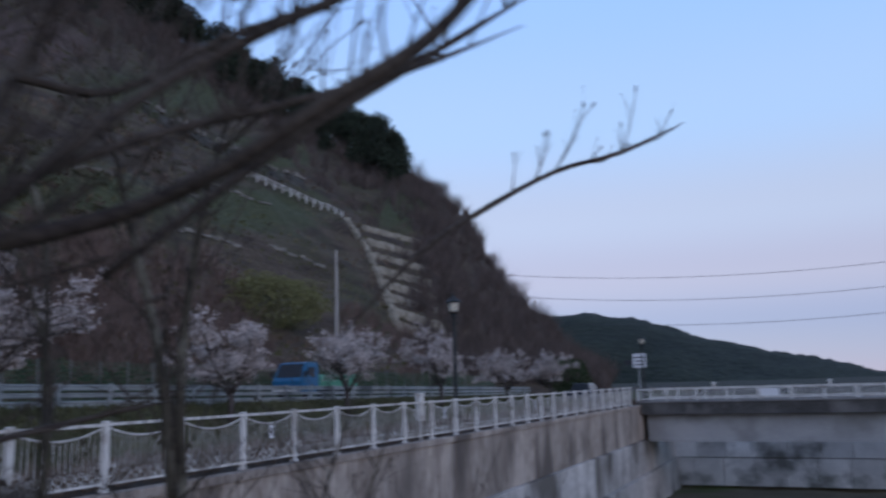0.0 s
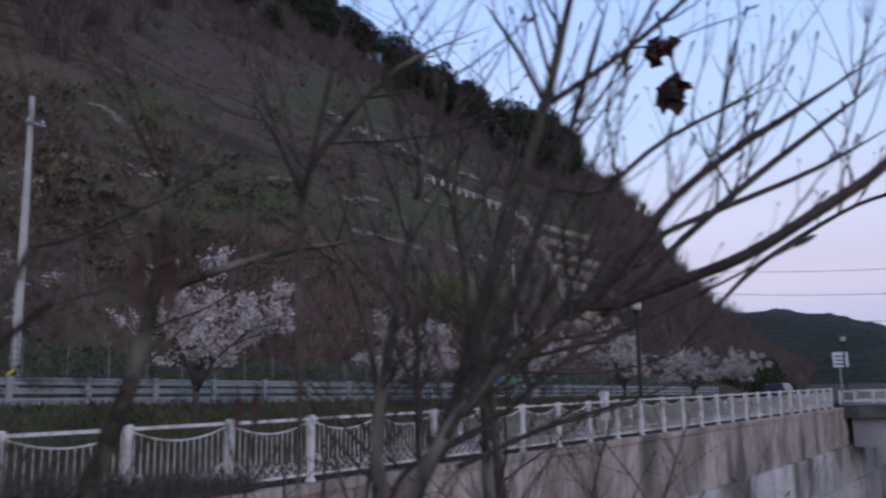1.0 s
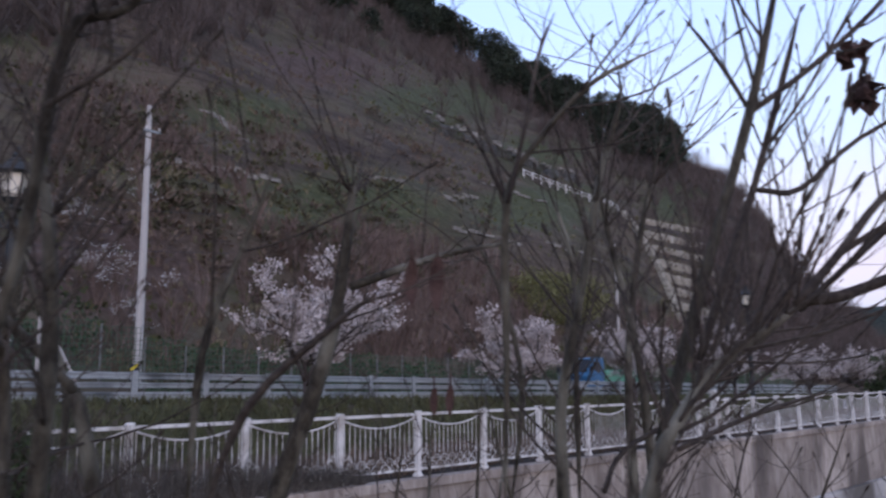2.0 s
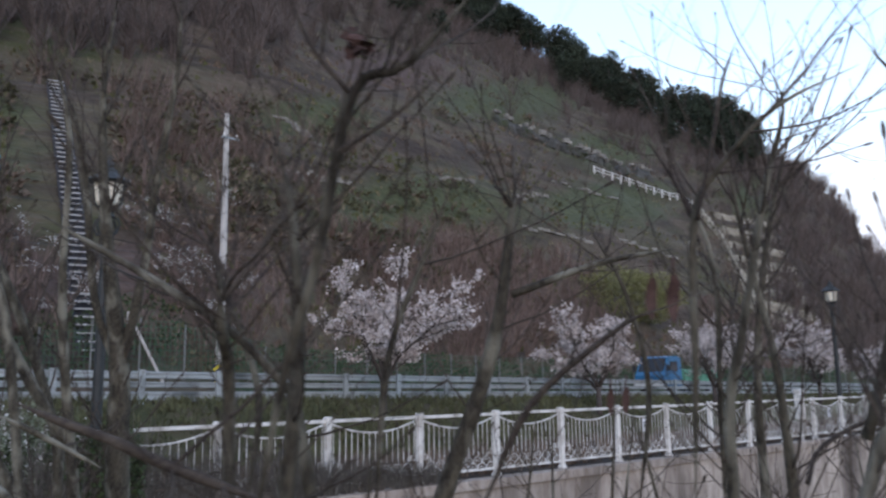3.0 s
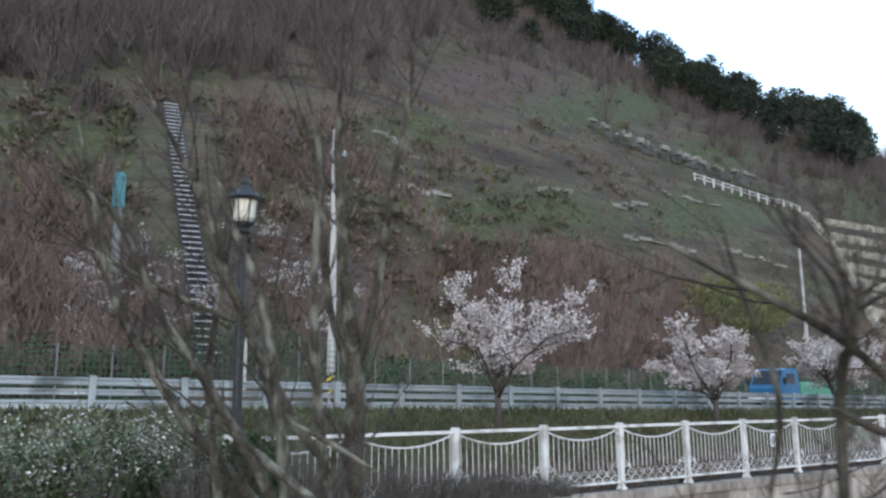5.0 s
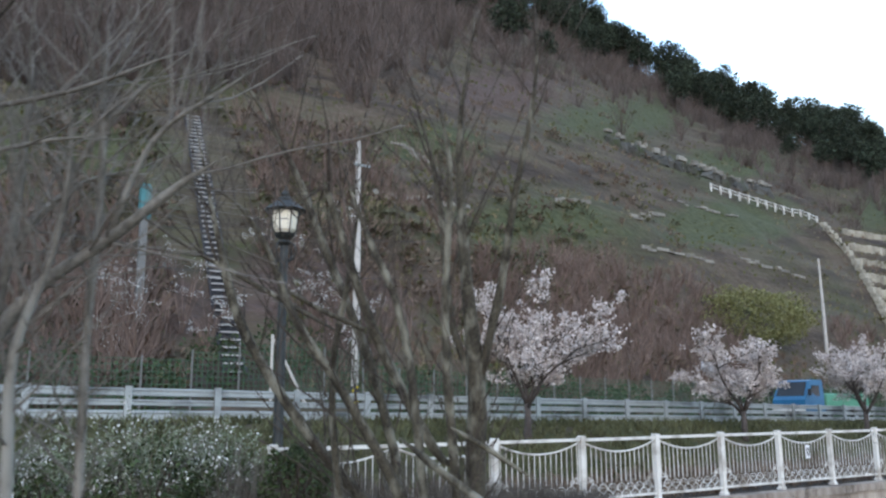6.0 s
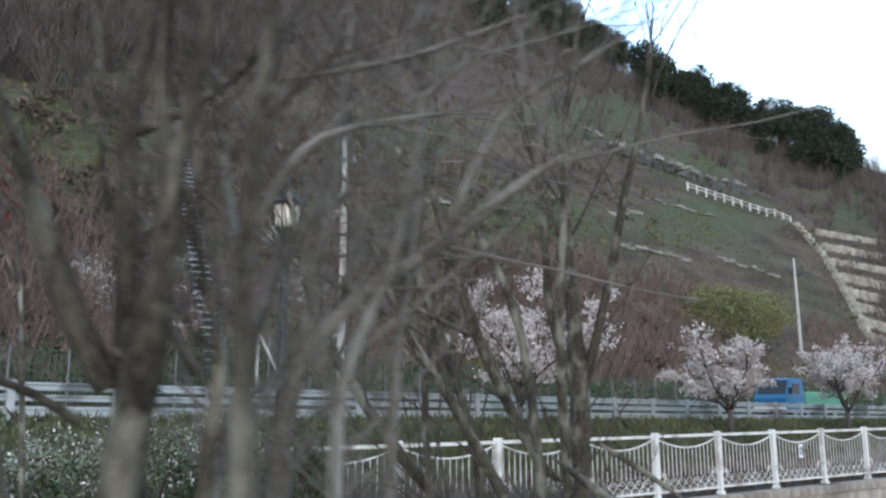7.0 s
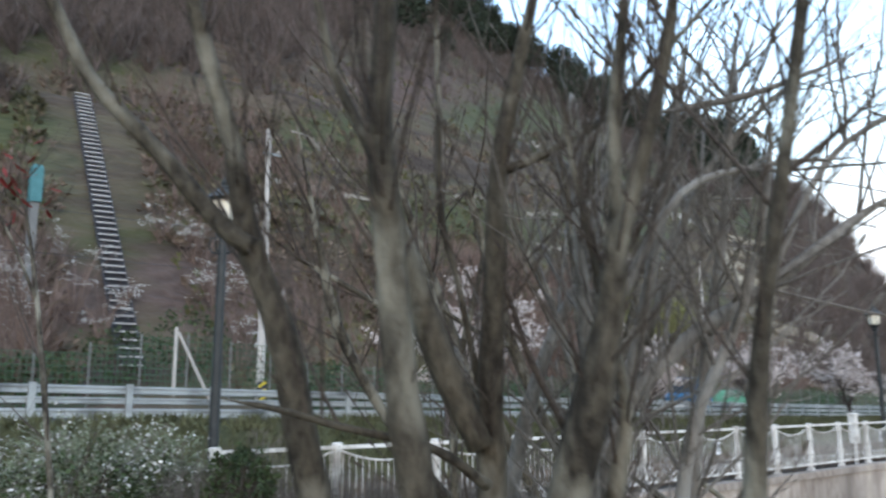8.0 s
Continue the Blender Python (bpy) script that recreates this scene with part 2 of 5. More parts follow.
def hill_row(az):
    if az <= HILL[0][0]:
        return HILL[0][1:]
    for a, b in zip(HILL, HILL[1:]):
        if az <= b[0]:
            f = (az - a[0]) / (b[0] - a[0])
            return tuple(u + (v - u) * f for u, v in zip(a[1:], b[1:]))
    return HILL[-1][1:]


def road_z(x):
    return max(0.15, min(1.9, 1.45 - 0.0135 * (x + 16)))


def rail_y(x):
    return 8.8 + 0.05 * x


def hill_z(x, y):
    d = Vector((x, y)) - EYE0
    r = d.length
    az = math.degrees(math.atan2(d.y, d.x))
    r0, rc, tan = hill_row(az)
    if tan <= 0 or r < r0:
        return 0.0
    k = (tan + 0.0) / (1 - r0 / rc)
    z = k * (min(r, rc) - r0) - 0.35 * max(0.0, r - rc)
    berm = z / 7.5
    z += 0.55 * math.sin(berm * 2 * math.pi) * min(1, z / 6)
    nz = noise.noise(Vector((x, y, 0)) * 0.05) * 2.2 + noise.noise(Vector((x, y, 3)) * 0.17) * 0.7
    return max(0.0, z + nz * min(1.0, max(0.0, z) / 9))


def ground_z(x, y):
    near = -60 < x < 130 and -60 < y < 70
    w = noise.noise(Vector((x, y, 7)) * 0.4) * 0.06 if near else 0.0
    if y < -8.0 and (x < -19.5 or y < -45 or x > 60):
        return 0.12 + w
    if y < -0.10 and -300 < x < 48 and x > -19.5 and y < -8.0:
        past = (x + 19.5 + y + 8.0) * 0.7
        return max(-7.0 + w * 3, 0.12 + w - 1.6 * max(0.0, past))
    if y < -0.10 and -300 < x < 48:
        return -7.0 + w * 3
    if y < 3:
        return -0.02 + (w if y > 1.5 else 0) + (min(road_z(x), 0.0))
    e = rail_y(x) - 0.6
    rz = road_z(x)
    if y < e:
        t = (y - 3) / max(0.5, e - 3)
        t = t * t * (3 - 2 * t)
        return rz * t + w * (1 - t)
    z = rz - 0.02
    if y > 16.5:
        z += min(0.03 * (y - 16.5), 2.2) if -80 < x < 200 else 0
    z += hill_z(x, y)
    if STAIR:
        # the slope is graded even under the long stairway
        a, c = STAIR
        d, q = Vector((c.x - a.x, c.y - a.y)), Vector((x - a.x, y - a.y))
        u = max(0.0, min(1.0, q.dot(d) / d.length_squared))
        k = max(0.0, min(1.0, 1.3 - (q - d * u).length / 5.0))
        k = k * k * (3 - 2 * k)
        z += (a.z + (c.z - a.z) * u - 0.12 - z) * k
    return z



def on_hill(az, tan, lo=24.0, eye=(-24.3, -11.7, 1.75)):
    """The place on the ground on a bearing where it rises to a given slope from the bank."""
    c, s = math.cos(radians(az)), math.sin(radians(az))
    r = lo
    while r < 400:
        x, y = eye[0] + c * r, eye[1] + s * r
        if ground_z(x, y) - eye[2] >= tan * r:
            return x, y, ground_z(x, y)
        r += 0.25
    return x, y, ground_z(x, y)


VIEW = (-24.914, -11.099, 1.763)
foot = (-25.45, -10.6, 1.85)
s0, s1 = Vector(on_hill(68.2, 0.035, 24, foot)), Vector(on_hill(72.4, 0.350, 24, foot))
STAIR += [s0, s1]


def graded(lo, hi, fine_lo, fine_hi, step, grow=1.12):
    out = list(np.arange(fine_lo, fine_hi + 1e-6, step))
    s, q = step, fine_hi
    while q < hi:
        s *= grow
        q += s
        out.append(q)
    s, q = step, fine_lo
    while q > lo:
        s *= grow
        q -= s
        out.insert(0, q)
    return [float(v) for v in out]


gx = sorted(set(graded(-3500, 3500, -70, 150, 1.5) + [47.98, 48.02]))
gy = sorted(set([v for v in graded(-3500, 3500, -14, 40, 0.75, 1.05) if abs(v + 8) > 0.2 and abs(v + 0.1) > 0.2] + [-8.03, -8.0, -0.12, -0.09]))
b = Build()
for y in gy:
    for x in gx:
        b.v.append((x, y, ground_z(x, y)))
nx = len(gx)
for j in range(len(gy) - 1):
    for i in range(nx - 1):
        a = j * nx + i
        b.f.append((a, a + 1, a + 1 + nx, a + nx))
ground = single("ground", b, M_HILL, "brown and green hillside, banks and dry channel bed", "ground", "structure", True)
ground.data.materials.append(M_GRASS)
ground.data.materials.append(M_GROUND)
ground.data.materials.append(M_SCRUB)
for p in ground.data.polygons:
    c = p.center
    if -0.11 < c.y < rail_y(c.x) and -80 < c.x < 120:
        p.material_index = 1
    elif c.x > 52 and c.z < 2.5 and (c.y < 10 or c.x > 150):
        p.material_index = 3
    elif c.y < -0.1:
        p.material_index = 2

# where grass is green, where dry bushes redden the foot, where litter, darkened for ground shade, lies behind the
# railing
GREEN = ((81.0, 0.29, 8.0, 0.085), (43.0, 0.355, 7.0, 0.034), (36.0, 0.285, 5.0, 0.026), (27.0, 0.215, 2.5, 0.030), (50.0, 0.22, 9.0, 0.05), (37.0, 0.215, 6.5, 0.036), (57.0, 0.33, 5.0, 0.035))
RUST = ((64.0, 0.14, 9.0, 0.085), (44.0, 0.085, 6.0, 0.035), (76.0, 0.12, 7.0, 0.06), (52.0, 0.40, 6.0, 0.035))


def meadow_at(az, rise):
    return max(math.exp(-((az - a) / wa) ** 2 - ((rise - t) / wt) ** 2) for a, t, wa, wt in GREEN)


layers = {"meadow": GREEN, "rust": RUST}
values = {"meadow": [], "rust": [], "litter": []}
for v in ground.data.vertices:
    d = v.co.xy - EYE0
    r = max(1.0, d.length)
    az, rise = math.degrees(math.atan2(d.y, d.x)), (v.co.z - 1.75) / r
    for key, spots in layers.items():
        values[key].append(max(math.exp(-((az - a) / wa) ** 2 - ((rise - t) / wt) ** 2) for a, t, wa, wt in spots) if v.co.y > 14 else 0.0)
    values["litter"].append(max(0.0, min(1.0, (3.9 - v.co.y) / 1.2)))
for key, row in values.items():
    ground.data.attributes.new(key, "FLOAT", "POINT").data.foreach_set("value", row)

# road strip on the far bank
b = Build()
for k in range(-60, 60):
    x = k * 3.0
    b.v += [(x, rail_y(x) + 0.1, road_z(x) + 0.03), (x, rail_y(x) + 6.6, road_z(x) + 0.03)]
for k in range(119):
    b.f.append((2 * k, 2 * k + 2, 2 * k + 3, 2 * k + 1))
road = single("road", b, M_ASPHALT, "grey asphalt road along the foot of the hill", "road", "structure")

# ---- channel walls and bridge ----
wall_far = Build()
wall_far.box(-36, -0.10, -3.6, 168, 0.2, 6.8)
wall_far = single("wall_far_bank", wall_far, M_CONCRETE, "tall weathered concrete retaining wall with dark streaks", "wall", "structure")
for k in range(-8, 16):
    b = Build()
    b.box(k * 3.0 + 1.5, -0.215, -1.28, 2.985, 0.05, 2.26)
    part("panel", b, M_CONCRETE, wall_far)
    b = Build()
    b.box(k * 3.0 + 1.5, -0.33, -3.5, 2.985, 0.3, 2.14)
    part("panel", b, M_LOWER, wall_far)
    b = Build()
    b.box(k * 3.0 + 1.5, -0.48, -5.8, 2.985, 0.6, 2.4)
    part("panel", b, M_LOWER, wall_far)
    b = Build()
    b.bevel_box(k * 3.0 + 1.5, -0.14, -0.09, 2.99, 0.34, 0.17, 0.02)
    part("coping", b, M_CONCRETE, wall_far)
b = Build()
b.box(-70, -8.15, -3.45, 101, 0.3, 7.1)
single("wall_near_bank", b, M_CONCRETE, "concrete retaining wall of the near bank", "wall", "structure")
b = Build()
b.box(48.3, -20, -3.6, 0.30, 42, 6.95)
wall_end = single("wall_channel_end", b, M_CONCRETE, "pale patched concrete wall beyond the bridge", "wall", "structure")
for k in range(9):
    for j, z in enumerate((-1.3, -3.5, -5.7)):
        b = Build()
        b.box(48.05 - 0.12 * j, -1.4 - 2.3 * k + 0.3 * j, z, 0.30 + 0.1 * j, 2.26, 2.12)
        part("panel", b, M_PATCH, wall_end)

bridge = thing("bridge", "grey concrete road bridge with a pale metal railing across the channel", "bridge", at=(40, -0.1, 0.05))
b = Build()
b.box(-1.5, -14, -0.10, 5.0, 28, 0.5)
part("deck", b, M_SLAB, bridge)
b = Build()
b.box(-3.9, -14, -0.32, 0.42, 28, 0.80)
part("fascia", b, M_FASCIA, bridge, "dark weather-stained edge beam")
b = Build()
b.bevel_box(-3.92, -14, 0.15, 0.56, 28, 0.12, 0.02)
part("kerb", b, M_SLAB, bridge)
for dx in (-3.0, -1.3, 0.4):
    b = Build()
    b.box(dx, -13.5, -1.55, 0.9, 26, 1.9)
    b.box(dx, -13.5, -2.5, 1.2, 26, 0.18)
    part("girder", b, M_GIRDER, bridge)
for s in (-3.95, 0.95):
    b = Build()
    for z in (0.35, 1.0):
        b.box(s, -13.2, z, 0.08, 26, 0.08)
    part("railing", b, M_WHITE, bridge, "pale painted bridge railing")
    b = Build()
    for k in range(180):
        b.box(s, -26 + k * 0.144, 0.67, 0.02, 0.02, 0.6)
    tagged(part("far_baluster", b, M_WHITE, bridge), kind="stuff")
    for k in range(14):
        b = Build()
        b.box(s, -26 + k * 2.0, 0.58, 0.12, 0.12, 0.96)
        part("post", b, M_WHITE, bridge)

DRAINS = ((41.41, 0.191, 37.0, 0.1685), (35.4, 0.1716, 31.4, 0.144), (42.3, 0.2287, 40.4, 0.2287), (39.7, 0.247, 35.2, 0.2185), (57.4, 0.261, 53.7, 0.249), (61.6, 0.2716, 55.5, 0.252), (59.3, 0.34, 55.7, 0.294), (48.0, 0.26, 45.0, 0.25))
WOODS = ((14, -0.1), (24, 0.19), (30, 0.248), (37, 0.325), (41, 0.378), (44.8, 0.41), (53.8, 0.47), (61, 0.43), (73, 0.395), (83, 0.365), (112, 0.35))


def woods_edge(az):
    return float(np.interp(az, [w[0] for w in WOODS], [w[1] for w in WOODS]))

# ---- white railing on the far wall ----
fence = thing("railing", "white painted steel railing with swags and scrollwork on the concrete wall", "railing", at=(0, 0, 0))


def shared(b, name, mat, smooth=False):
    return b.mesh(name, mat, smooth)


pb = Build()
pb.lathe_square(0, 0, ((0.0, 1.5), (0.04, 1.5), (0.07, 1.0), (1.215, 1.0), (1.22, 1.22), (1.262, 1.22), (1.275, 1.05)), 0.105, 0.105, 0.010)
ME_POST = shared(pb, "post", M_WHITE)
pb = Build()
pb.box(1.0, 0, 1.205, 1.89, 0.06, 0.055)
ME_TOP = shared(pb, "top_rail", M_WHITE)
pb = Build()
pb.box(1.0, 0, 0.145, 1.89, 0.045, 0.04)
ME_LOW = shared(pb, "bottom_rail", M_WHITE)


def swag_z(u):
    return 0.975 + 0.19 * (2 * u - 1) ** 2


pb = Build()
pb.tube([(0.05 + 1.9 * k / 12, 0, swag_z(k / 12)) for k in range(13)], [0.017] * 13, 6)
ME_SWAG = shared(pb, "swag_bar", M_WHITE, True)
BALS = []
for k in range(15):
    u = (k + 0.5) / 15
    pb = Build()
    h = swag_z(u)
    pb.tube([(0.05 + 1.9 * u, 0, 0.42), (0.05 + 1.9 * u, 0, h)], [0.009, 0.009], 5)
    BALS.append(shared(pb, "baluster", M_WHITE))


def arch(b, x, z, r, w):
    pts = [(x + r * math.cos(a), 0, z + r * math.sin(a)) for a in [math.pi * k / 8 for k in range(9)]]
    b.tube(pts, [w] * 9, 4)


SCROLLS = []
for k in range(8):
    pb = Build()
    x = 0.165 + 0.239 * k
    arch(pb, x, 0.165, 0.115, 0.0095)
    arch(pb, x, 0.165, 0.05, 0.006)
    if k < 7:
        arch(pb, x + 0.12, 0.285, 0.11, 0.0085)
        arch(pb, x + 0.12, 0.30, 0.045, 0.006)
    SCROLLS.append(shared(pb, "scroll", M_WHITE))
CURLS = []
for s in (1, -1):
    pb = Build()
    x0 = 1.0 - s * 0.86
    for dx, dz, r in ((0.0, 0.44, 0.06), (0.10, 0.40, 0.05)):
        pts = []
        for j in range(14):
            a = -1.6 + j * 0.45
            rr = r * (1 - 0.045 * j)
            pts.append((x0 + s * (dx + rr * math.cos(a)), 0, dz + 0.05 + rr * math.sin(a)))
        pb.tube(pts, [0.009] * 14, 4)
    CURLS.append(shared(pb, "curl", M_WHITE))

rest = Build()
for k in range(-10, 18):
    p = part("post", ME_POST, None, fence)
    p.location = (2.0 * k, 0, 0)
    p.rotation_euler = (random.gauss(0, 0.006), random.gauss(0, 0.006), 0)
    if k == 17:
        break
    near = -11 <= k < 8
    for me, nm in ((ME_TOP, "top_rail"), (ME_LOW, "bottom_rail"), (ME_SWAG, "swag_bar")):
        o = part(nm, me, None, fence)
        o.location = (2.0 * k, 0, random.gauss(0, 0.003))
    for me, nm in [(m, "baluster") for m in BALS] + [(m, "scroll") for m in SCROLLS] + [(m, "curl") for m in CURLS]:
        if near:
            o = part(nm, me, None, fence)
            o.location = (2.0 * k, 0, 0)
        else:
            i = len(rest.v)
            rest.v += [(v.co.x + 2.0 * k, v.co.y, v.co.z) for v in me.vertices]
            rest.f += [tuple(i + q for q in f.vertices) for f in me.polygons]
tagged(part("distant_baluster", rest, M_WHITE, fence), kind="stuff")

M_PLAQUE = material("plaque_enamel", (0.72, 0.73, 0.74), (0.80, 0.81, 0.82), 5, 0.4, 0.0, fine=50)
M_DARKPAINT = material("dark_paint", (0.025, 0.027, 0.03), (0.05, 0.05, 0.055), 6, 0.5, 0.1, fine=60)
for x in (-7.0, 3.0, 13.0, 23.0):
    pl = thing("plaque", "small white enamel plaque with a dark ring fixed to the railing", "sign", "plaques on the railing", at=(x, -0.05, 0.78))
    b = Build()
    b.box(0, 0, 0, 0.17, 0.012, 0.30)
    part("plate", b, M_PLAQUE, pl)
    b = Build()
    b.tube([(0.045 * math.cos(a), -0.012, 0.085 * math.sin(a)) for a in [6.2832 * j / 14 for j in range(15)]], [0.012] * 15, 4)
    part("ring", b, M_DARKPAINT, pl)
mb = thing("meter_box", "white sheet-metal box standing above the railing", "box", at=(1.4, 0.12, 0))
b = Build()
b.lathe_square(0, 0, ((0.62, 1.0), (1.42, 1.0), (1.44, 1.15), (1.49, 1.15), (1.52, 0.8)), 0.30, 0.2, 0.015)
part("body", b, M_WHITE, mb)
b = Build()
b.box(0, 0, 0.31, 0.07, 0.07, 0.64)
part("leg", b, M_WHITE, mb)

# ---- guardrail along the road ----
guard = thing("guardrail", "galvanised steel guardrail with three beams beside the road", "guardrail", at=(0, 0, 0))
pb = Build()
pb.box(0, -0.145, 0.32, 0.15, 0.07, 0.94)
pb.box(0, -0.145, 0.80, 0.16, 0.09, 0.02)
ME_GPOST = shared(pb, "post", M_GALV)
pb = Build()
prof = ((0.0, -0.115), (-0.035, -0.10), (-0.035, -0.05), (0.0, -0.03), (0.0, 0.03), (-0.035, 0.05), (-0.035, 0.10), (0.0, 0.115))
for x in (0.0, 2.05):
    for dy, dz in prof:
        pb.v.append((x, -0.07 + dy, dz))
for k in range(7):
    pb.f.append((k, k + 8, k + 9, k + 1))
n0 = len(pb.v)
for x in (0.0, 2.05):
    for dy, dz in prof:
        pb.v.append((x, -0.065 + dy, dz))
for k in range(7):
    pb.f.append((n0 + k + 1, n0 + k + 9, n0 + k + 8, n0 + k))
ME_BEAM = shared(pb, "beam", M_GALV)
for k in range(-12, 30):
    x = -16.08 + 2.05 * k
    tilt = Matrix.Rotation(math.atan(0.05), 4, "Z") @ Matrix.Rotation(math.atan(0.0135), 4, "Y")
    o = part("post", ME_GPOST, None, guard)
    o.location = (x, rail_y(x), road_z(x))
    for z, s in ((0.68, 0.76), (0.45, 0.60), (0.18, 0.90)):
        o = part("beam", ME_BEAM, None, guard)
        o.matrix_basis = Matrix.Translation((x, rail_y(x) - 0.02, road_z(x) + z)) @ tilt @ Matrix.Diagonal((1.0, 1.0, s, 1.0))

# ---- street lamps on the far bank ----
M_IRON = material("black_iron", (0.016, 0.020, 0.020), (0.04, 0.046, 0.045), 5, 0.5, 0.15, fine=60)
M_LAMPGLASS = material("milky_glass", (0.74, 0.68, 0.54), (0.82, 0.77, 0.64), 4, 0.25, 0.0, fine=40)


def street_lamp(x, y, z):
    lamp = thing("street_lamp", "black cast-iron street lamp with a milky glass lantern", "lamp", "lamps along the bank", at=(x, y, z))
    b = Build()
    b.tube([(0, 0, h) for h in (0.0, 0.25, 0.3, 0.75, 0.85, 4.35, 4.5)], [0.17, 0.17, 0.12, 0.105, 0.085, 0.07, 0.06], 12)
    part("pole", b, M_IRON, lamp, smooth=False)
    b = Build()
    b.tube([(0, 0, h) for h in (4.45, 4.5, 4.56, 4.62, 4.66)], [0.06, 0.13, 0.08, 0.16, 0.18], 12)
    for a in range(4):
        c, s = math.cos(a * 1.5708 + 0.6), math.sin(a * 1.5708 + 0.6)
        b.tube([(c * r, s * r, h) for r, h in ((0.05, 4.2), (0.18, 4.22), (0.24, 4.34), (0.2, 4.46), (0.14, 4.45))], [0.016] * 5, 5)
    part("bracket", b, M_IRON, lamp)
    b = Build()
    b.tube([(0, 0, 4.66), (0, 0, 4.72), (0, 0, 5.04)], [0.13, 0.19, 0.235], 8)
    part("glass", b, M_LAMPGLASS, lamp, "milky lantern glass")
    for a in range(8):
        c, s = math.cos(a * 0.7854), math.sin(a * 0.7854)
        b = Build()
        b.tube([(c * 0.15, s * 0.15, 4.64), (c * 0.212, s * 0.212, 4.72), (c * 0.26, s * 0.26, 5.06)], [0.011] * 3, 4)
        part("cage_bar", b, M_IRON, lamp)
    b = Build()
    b.tube([(0, 0, 5.03), (0, 0, 5.07)], [0.31, 0.33], 8)
    part("collar", b, M_IRON, lamp)
    b = Build()
    b.tube([(0, 0, h) for h in (5.06, 5.1, 5.22, 5.26, 5.30, 5.34, 5.42, 5.5)], [0.36, 0.30, 0.15, 0.14, 0.07, 0.08, 0.03, 0.008], 8)
    part("hood", b, M_IRON, lamp)
    return lamp


for x, y in ((-19.39, 1.26), (7.1, 1.3), (47.5, 1.6)):
    street_lamp(x, y, 0.0 if x < 40 else 0.1)

# ---- poles ----
def utility_pole(x, y, top, label, cross=True):
    z = ground_z(x, y) - 0.1
    pole = thing("utility_pole", label, "pole", at=(x, y, z))
    h = top - z
    b = Build()
    b.tube([(0, 0, 0), (0.02, 0, h * 0.5), (0, 0, h)], [0.17, 0.14, 0.095], 12)
    part("shaft", b, M_POLE, pole)
    if cross:
        b = Build()
        b.box(0.12, -0.12, h - 1.05, 0.75, 0.08, 0.09)
        part("crossarm", b, M_GALV, pole)
        for dx in (-0.15, 0.40):
            b = Build()
            b.tube([(dx, -0.12, h - 1.01), (dx, -0.12, h - 0.93), (dx, -0.12, h - 0.85)], [0.03, 0.05, 0.02], 8)
            part("insulator", b, M_WHITE, pole)
    return pole


pole_near = utility_pole(-9.0, 18.0, 1.75 + 0.333 * 33.4, "tall pale concrete utility pole at the foot of the hill")
utility_pole(50.6, 33.6, 16.2, "pale concrete utility pole on the lower slope", False)
# striped hazard plate at the pole's foot
M_YELLOW = material("hazard_yellow", (0.55, 0.42, 0.03), (0.65, 0.5, 0.05), 4, 0.5, 0.0, fine=30)
hz = thing("hazard_plate", "yellow and black striped hazard plate at the pole foot", "sign", at=(-10.4, 15.4, road_z(-10.4)))
b = Build()
b.box(0, 0, 0.88, 0.32, 0.02, 0.76)
part("plate", b, M_DARKPAINT, hz)
for k in range(3):
    b = Build()
    b.box(0, -0.015, 0.0, 0.38, 0.006, 0.09, Matrix.Translation((0, 0, 0.65 + 0.25 * k)) @ Matrix.Rotation(-0.6, 4, "Y") @ Matrix.Diagonal((0.85, 1, 1, 1)))
    part("stripe", b, M_YELLOW, hz)
b = Build()
b.box(0, 0.03, 0.45, 0.06, 0.04, 0.9)
part("leg", b, M_GALV, hz)

M_NETPOST = material("weathered_steel", (0.13, 0.135, 0.13), (0.21, 0.215, 0.205), 1.5, 0.6, 0.3, fine=30)
M_TEAL = material("teal_paint", (0.03, 0.16, 0.17), (0.06, 0.24, 0.25), 3, 0.55, 0.1, fine=30)
px, py = -16.5, 22.1
tp = thing("net_post", "grey steel net post with a teal cap on the slope", "post", at=(px, py, ground_z(px, py) - 0.1))
ph = 1.85 + 0.262 * 34.0 - ground_z(px, py)
b = Build()
b.box(0, 0, ph / 2, 0.28, 0.25, ph)
part("shaft", b, M_NETPOST, tp)
b = Build()
b.lathe_square(0, 0, ((ph - 1.3, 1.0), (ph, 1.0), (ph + 0.15, 0.7)), 0.42, 0.4, 0.03)
part("cap", b, M_TEAL, tp, "teal painted cap")
b = Build()
for z in (ph - 1.5, ph - 3.2):
    b.tube([(-14, 2, z), (-7, 1, z - 0.25), (0, 0, z), (6, -1.5, z - 0.2), (12, -3, z + 0.1)], [0.016] * 5, 4)
part("wire", b, M_DARKPAINT, tp)

# ---- green wire fence at the hill's foot ----
M_FENCEGREEN = material("green_wire", (0.03, 0.09, 0.05), (0.05, 0.12, 0.07), 3, 0.6, 0.0, fine=20)
wf = thing("wire_fence", "green wire mesh fence on pale posts behind the road", "fence", at=(0, 0, 0))
pb = Build()
pb.tube([(0, 0, 0), (0, 0, 2.1)], [0.032, 0.032], 8)
ME_WPOST = shared(pb, "post", M_NETPOST)
net = Build()
for k in range(-22, 40):
    x = -8.05 + 1.63 * k
    y = 16.4 + 0.03 * x
    o = part("post", ME_WPOST, None, wf)
    o.location = (x, y, ground_z(x, y) - 0.05)
    if k < 39:
        z = ground_z(x, y)
        for j in range(9):
            net.box(x + 0.18 * j, y + 0.005 * j, z + 1.0, 0.018, 0.018, 1.9)
        for j in range(10):
            net.box(x + 0.81, y + 0.02, z + 0.15 + 0.2 * j, 1.63, 0.018, 0.018)
